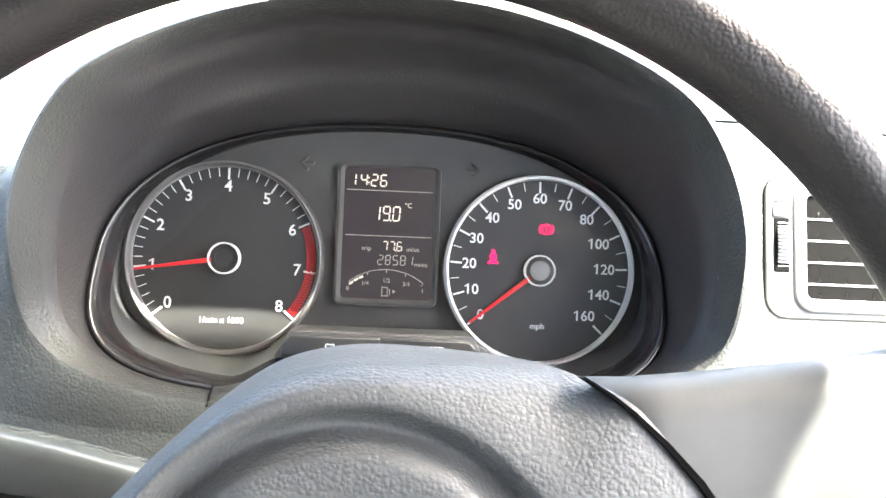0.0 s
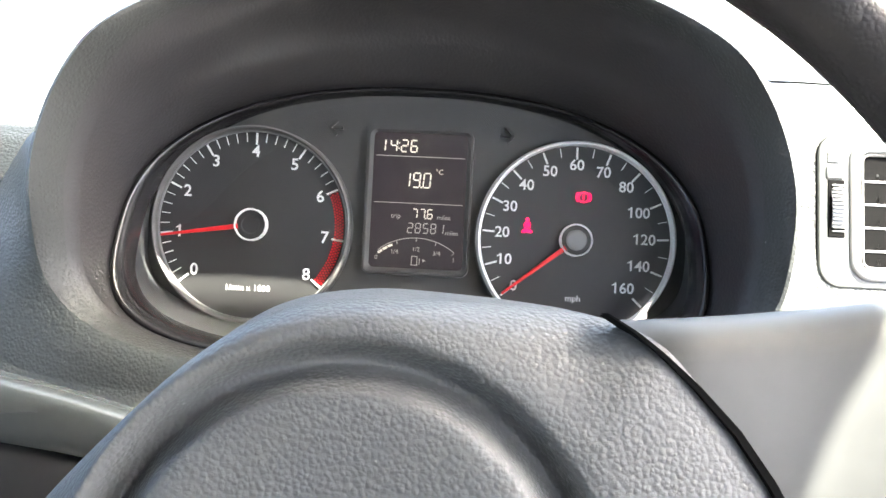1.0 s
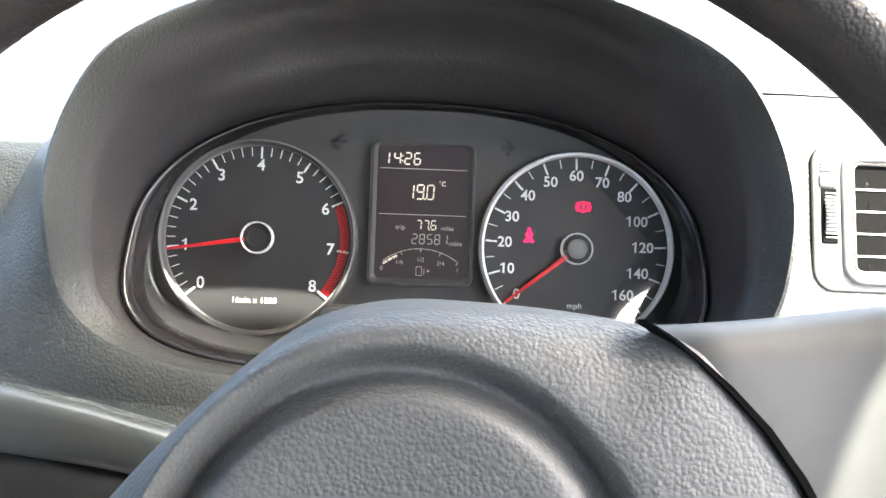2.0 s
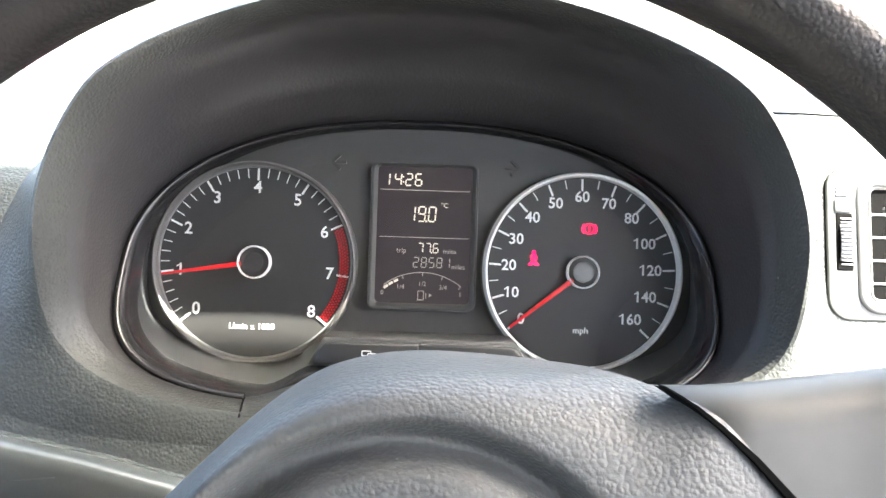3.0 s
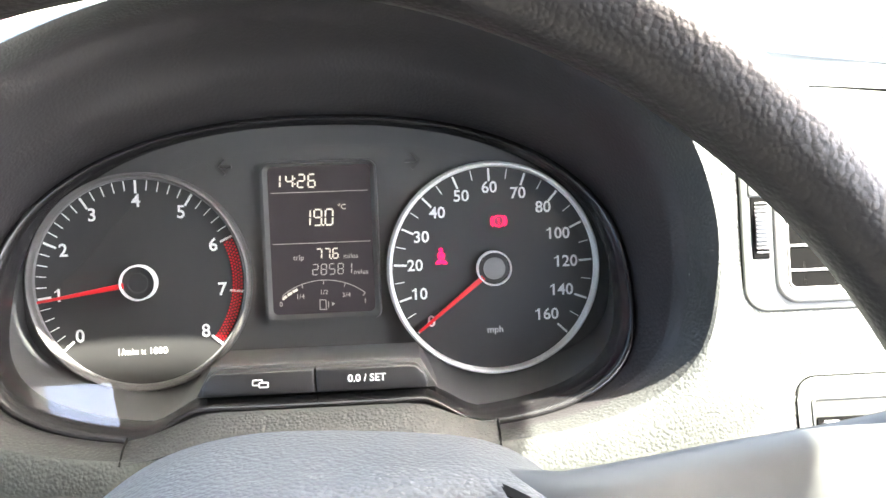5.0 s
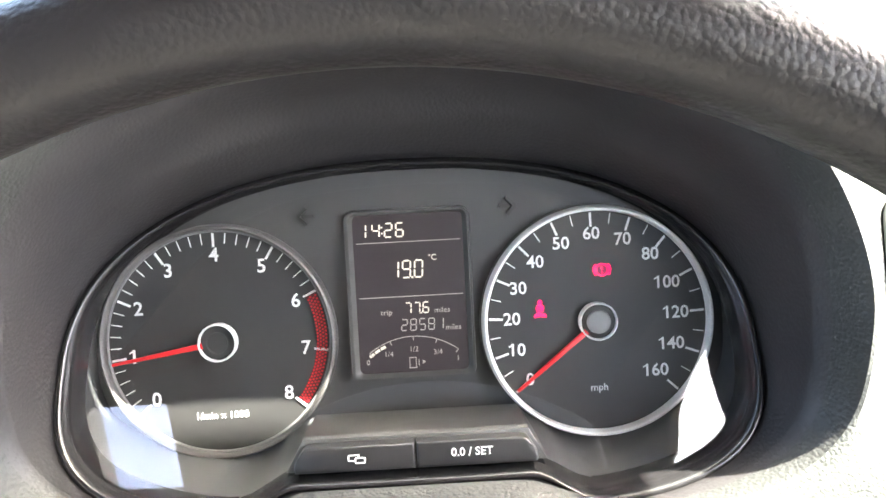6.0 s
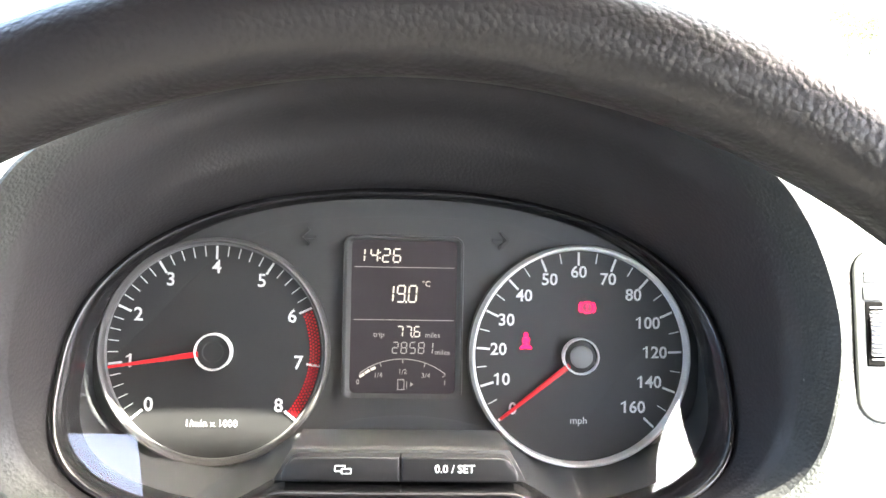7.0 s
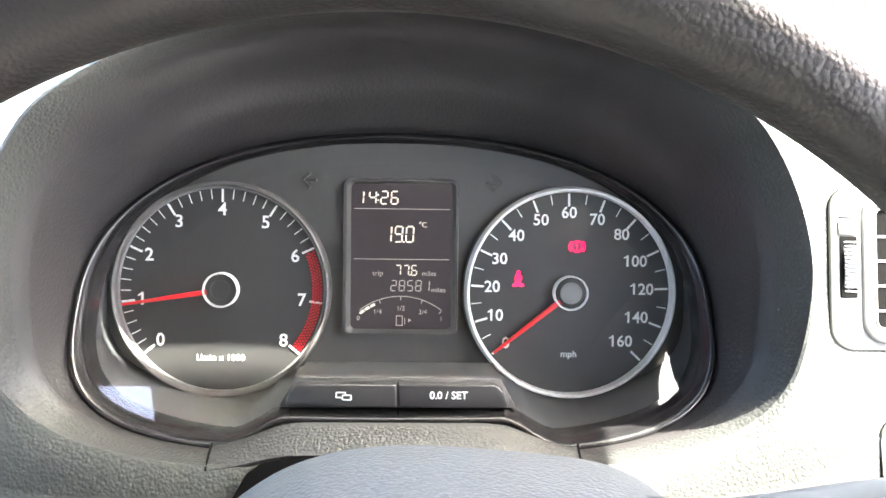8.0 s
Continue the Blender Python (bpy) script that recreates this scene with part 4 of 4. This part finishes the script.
def drum(x0, x1, r, bulge=0.0):
    return loft([[(x0 + (x1 - x0) * f, -0.0700 - (r - e) * math.cos(a), -0.0775 + (r - e) * 1.05 * math.sin(a)) for a in [math.tau * k / 32 for k in range(32)]] for f, e in ((0, 0.001), (0.04, 0.0002), (0.1, 0.0), (0.9, 0.0), (0.96, 0.0002), (1, 0.001))], cap0=True, cap1=True)


spart("barrel", drum(0.2255, 0.2740, 0.0118), GLOSS_BLACK, lsw, "glossy dark barrel with a pale sign")
for x in (0.2148, 0.2752):
    ro = spart("roller", drum(x, x + 0.0095, 0.0105), BUTTON, lsw, "ribbed roller")
    for k in range(15):
        a = radians(-84 + 12 * k)
        r = box((x + 0.0012, -0.0010, -0.0005), (x + 0.0083, 0.0006, 0.0005), 0.0003, 1)
        r.transform(Matrix.Translation((0, -0.0700 - 0.0105 * math.cos(a), -0.0775 + 0.0110 * math.sin(a))) @ pose(0, 0, 0, -math.degrees(a)))
        spart("ridge", r, BLADE, ro)
spart("lamp_sign", merge([ring(0.245, -0.0790, [(0.0018, -0.0821), (0.0024, -0.0821)], 12, radians(90), radians(270)), bar2((0.245, -0.0767), (0.245, -0.0813), 0.0006, -0.0822, -0.080)] + [bar2((0.2465, -0.0775 - 0.0015 * i), (0.2495, -0.0775 - 0.0015 * i), 0.0005, -0.0822, -0.080) for i in range(3)]), WHITE, lsw)

# ---- cabin shell and outside, in the car's own level frame ----
CAR = Matrix.Translation((0, 0, 0.95))


def quad_slab(pts, thick):
    a, b, c, d = [Vector(p) for p in pts]
    n = (b - a).cross(d - a).normalized() * thick
    return loft([[a, b, c, d], [a + n, b + n, c + n, d + n]], cap0=True, cap1=True)


HEAD = -0.056  # where the roof begins, over the instruments
ROOF = [(-0.425, 0.358, 0.464), (-0.30, 0.358, 0.462), (-0.275, 0.3505, 0.461), (-0.125, 0.3625, 0.460), (HEAD, 0.3625, 0.460)]
roof = solo("roof_lining", loft([[(-1.10, y, z), (x, y, z), (x, y, z + 0.03), (-1.10, y, z + 0.03)] for y, x, z in ROOF], cap0=True, cap1=True), HEADLINER, "dark grey cloth roof lining over the seats", "roof lining", CAR, kind="structure")
# Unseen opening added in the roof, for the far-side reflection in the cover glass.
rear_roof = [box((-1.10, -1.72, 0.464), (-0.405, -0.425, 0.494)), box((-0.31, -1.72, 0.464), (0.358, -0.425, 0.494)), box((-0.405, -1.72, 0.464), (-0.31, -0.56, 0.494))]
solo("rear_roof_lining", merge(rear_roof), HEADLINER, "dark cloth roof lining round an opening added for a reflection", "roof lining", CAR, kind="structure")
ws = solo("windscreen", quad_slab([(-1.12, 0.36, 0.05), (0.40, 0.36, 0.05), (0.32, HEAD, 0.47), (-1.04, HEAD, 0.47)], 0.004), SCREEN, "clear raked windscreen of the car", "windscreen", CAR, kind="structure")
ws.visible_shadow = False
PILLAR = [[(0.286, 0.212, 0.078), (0.300, 0.250, 0.060), (0.40, 0.27, 0.02), (0.40, 0.03, 0.02), (0.335, 0.02, 0.06)],
          [(0.298, 0.197, 0.100), (0.312, 0.230, 0.095), (0.395, 0.23, 0.08), (0.395, 0.03, 0.06), (0.335, 0.025, 0.085)],
          [(0.322, 0.165, 0.145), (0.334, 0.190, 0.145), (0.375, 0.185, 0.145), (0.375, 0.09, 0.145), (0.345, 0.075, 0.145)],
          [(0.336, 0.118, 0.200), (0.342, 0.136, 0.200), (0.362, 0.136, 0.200), (0.362, 0.112, 0.200), (0.345, 0.108, 0.200)],
          [(0.345, HEAD + 0.014, 0.455), (0.349, HEAD + 0.028, 0.460), (0.366, HEAD + 0.028, 0.460), (0.366, HEAD + 0.004, 0.455), (0.352, HEAD - 0.001, 0.450)]]
pillar_r = solo("windscreen_pillar", loft([[Vector(p) for p in lp] for lp in PILLAR], cap0=True, cap1=True), PILLAR_TRIM, "pale plastic trim of the windscreen pillar beside the driver", "pillar", CAR, kind="structure")
holes = []
for i in range(24):
    for k in range(17):
        b_ = disc(0, 0, 0.00045, 0, 6)
        b_.transform(pose(0.3178 + 0.0009 * k, 0.138 - 0.0036 * i, 0.096 + 0.0026 * k, 15, 0, -68))
        holes.append(b_)
tagged(part("speaker_grille", merge(holes), MASK, pillar_r, "fine rows of speaker holes", CAR), kind="stuff")
for sx_ in (1, -1):
    xo = 0.42 if sx_ > 0 else -1.12
    if sx_ < 0:
        solo("windscreen_pillar", loft([[(-1.07, 0.34, 0.02), (-1.15, 0.37, 0.02), (-1.17, 0.27, 0.0), (-1.12, 0.25, 0.0)], [(-1.00, HEAD, 0.45), (-1.08, HEAD + 0.04, 0.47), (-1.10, HEAD - 0.06, 0.46), (-1.05, HEAD - 0.08, 0.45)]], cap0=True, cap1=True), HEADLINER, "dark grey trim of the far windscreen pillar", "pillar", CAR, kind="structure")
    solo("door", box((xo - 0.03, -0.64, -0.75), (xo + 0.03, 0.3, 0.0), 0.02), TRIM, "grey car door with its window above", "car door", CAR, kind="structure")
    # Unseen: low rail and short front block added to trim the cover's reflection.
    xi, blocker_z = (0.3625, 0.286) if sx_ > 0 else (-1.1025, 0.37)
    solo("rear_side_wall", merge([box((xo - 0.03, -1.70, -0.75), (xo + 0.03, -0.64, 0.01), 0.01), box((xi - 0.006, -0.72, 0.0), (xi + 0.006, -0.62, 0.49), 0.002), box((xi - 0.006, -1.70, 0.0), (xi + 0.006, -1.33, 0.49), 0.002), box((xi - 0.006, -1.70, blocker_z), (xi + 0.006, -0.298, 0.49), 0.002), box((xi - 0.006, -0.30, blocker_z), (xi + 0.006, -0.238, blocker_z + 0.090), 0.002)]), HEADLINER, "dark rear side wall with door pillar, window openings and added light blockers", "wall", CAR, kind="structure")
# Unseen wall, closed up to the roof to hold back light from behind.
solo("cabin_back_wall", box((-1.14, -1.75, -0.75), (0.44, -1.70, 0.49)), TRIM, "plain grey wall added to close the back of the cabin", "wall", CAR, kind="structure")
solo("cabin_floor", box((-1.12, -1.72, -0.80), (0.42, 0.40, -0.75)), TRIM, "grey carpeted cabin floor", "floor", CAR, kind="structure")
solo("bulkhead", box((-1.12, 0.33, -0.75), (0.42, 0.37, 0.03)), TRIM, "grey bulkhead below the windscreen", "wall", CAR, kind="structure")

car = thing("car_bonnet", "glossy red car bonnet beyond the windscreen", "bonnet", (-0.35, 0.5, -0.1), CAR)
part("panel", loft([[(-0.35 + 0.88 * u, 0.38 + 1.05 * v, 0.060 + 0.024 * math.sin(3.14 * v) - 0.08 * v * v - (0.045 if v < 0 else 0) - 0.012 * abs(u) ** 4) for u in [i / 10 for i in range(-10, 11)]] for v in [-0.006] + [i / 12 for i in range(13)]], closed=False), BODY_RED, car, "", CAR)
for x0, x1 in ((-1.0, -0.40), (-0.33, 0.24)):
    w = thing("windscreen_wiper", "black windscreen wiper resting at the foot of the glass", "wiper", (x0, 0.4, 0.03), CAR, group="windscreen wipers")
    part("blade", tube([(x0, 0.392, 0.062), ((x0 + x1) / 2, 0.388, 0.070), (x1, 0.392, 0.062)], 0.005, 8), RUBBER, w, "", CAR)
    part("arm", tube([(x1 + 0.02, 0.42, 0.045), ((x0 + x1) / 2 + 0.08, 0.40, 0.078), ((x0 + x1) / 2, 0.392, 0.074)], 0.004, 8), RUBBER, w, "", CAR)

g = bmesh.new()
bmesh.ops.create_grid(g, x_segments=2, y_segments=2, size=400)
solo("ground", g, ASPHALT, "pale concrete car park", "ground", Matrix(), kind="structure")


def hedge(name, label, length, depth, height, count, seed, m):
    """A clipped-out row of shrubs: short stems and many small leaf clumps with gaps and an uneven top."""
    rnd = random.Random(seed)
    h = thing(name, label, "hedge", (0, 0, 0), m, group="hedges along the yard")
    stems = []
    for i in range(int(length / 0.9)):
        x = -length / 2 + 0.9 * i + rnd.uniform(-0.2, 0.2)
        stems.append(tube([(x, 0, 0), (x + rnd.uniform(-0.1, 0.1), rnd.uniform(-0.1, 0.1), height * 0.4), (x + rnd.uniform(-0.3, 0.3), 0, height * 0.8)], lambda t: 0.05 * (1 - 0.7 * t), 6))
    part("stem", merge(stems), RUBBER, h, "dark woody stems", m)
    verts, faces = [], []
    for _ in range(count):
        x = rnd.uniform(-length / 2, length / 2)
        top = height * (0.75 + 0.18 * math.sin(x * 1.7 + seed) + 0.10 * math.sin(x * 4.1))
        c = Vector((x, rnd.uniform(-depth / 2, depth / 2), top * rnd.random() ** 0.6))
        u = Vector((rnd.uniform(-1, 1), rnd.uniform(-1, 1), rnd.uniform(-1, 1))).normalized() * rnd.uniform(0.05, 0.12)
        w = u.cross(Vector((rnd.uniform(-1, 1), rnd.uniform(-1, 1), rnd.uniform(-1, 1)))).normalized() * rnd.uniform(0.03, 0.06)
        k = len(verts)
        verts += [c - u, c + w, c + u, c - w]
        faces.append((k, k + 1, k + 2, k + 3))
    me = bpy.data.meshes.new("foliage")
    me.from_pydata([tuple(v) for v in verts], [], faces)
    me.materials.append(LEAF)
    ob = new("foliage", me)
    place(ob, m, h)
    tagged(ob, "yellow-green leaves", kind="stuff")
    return h


hedge("hedge", "yellow-green shrubs at the far edge of the car park", 9.0, 1.2, 2.4, 6000, 3, pose(20.2, 29.0, 0, 0, 0, -30))
hedge("hedge", "yellow-green shrubs along the edge beyond the bonnet", 12.0, 1.2, 2.2, 7000, 8, pose(-25.0, 30.0, 0, 0, 0, 35))
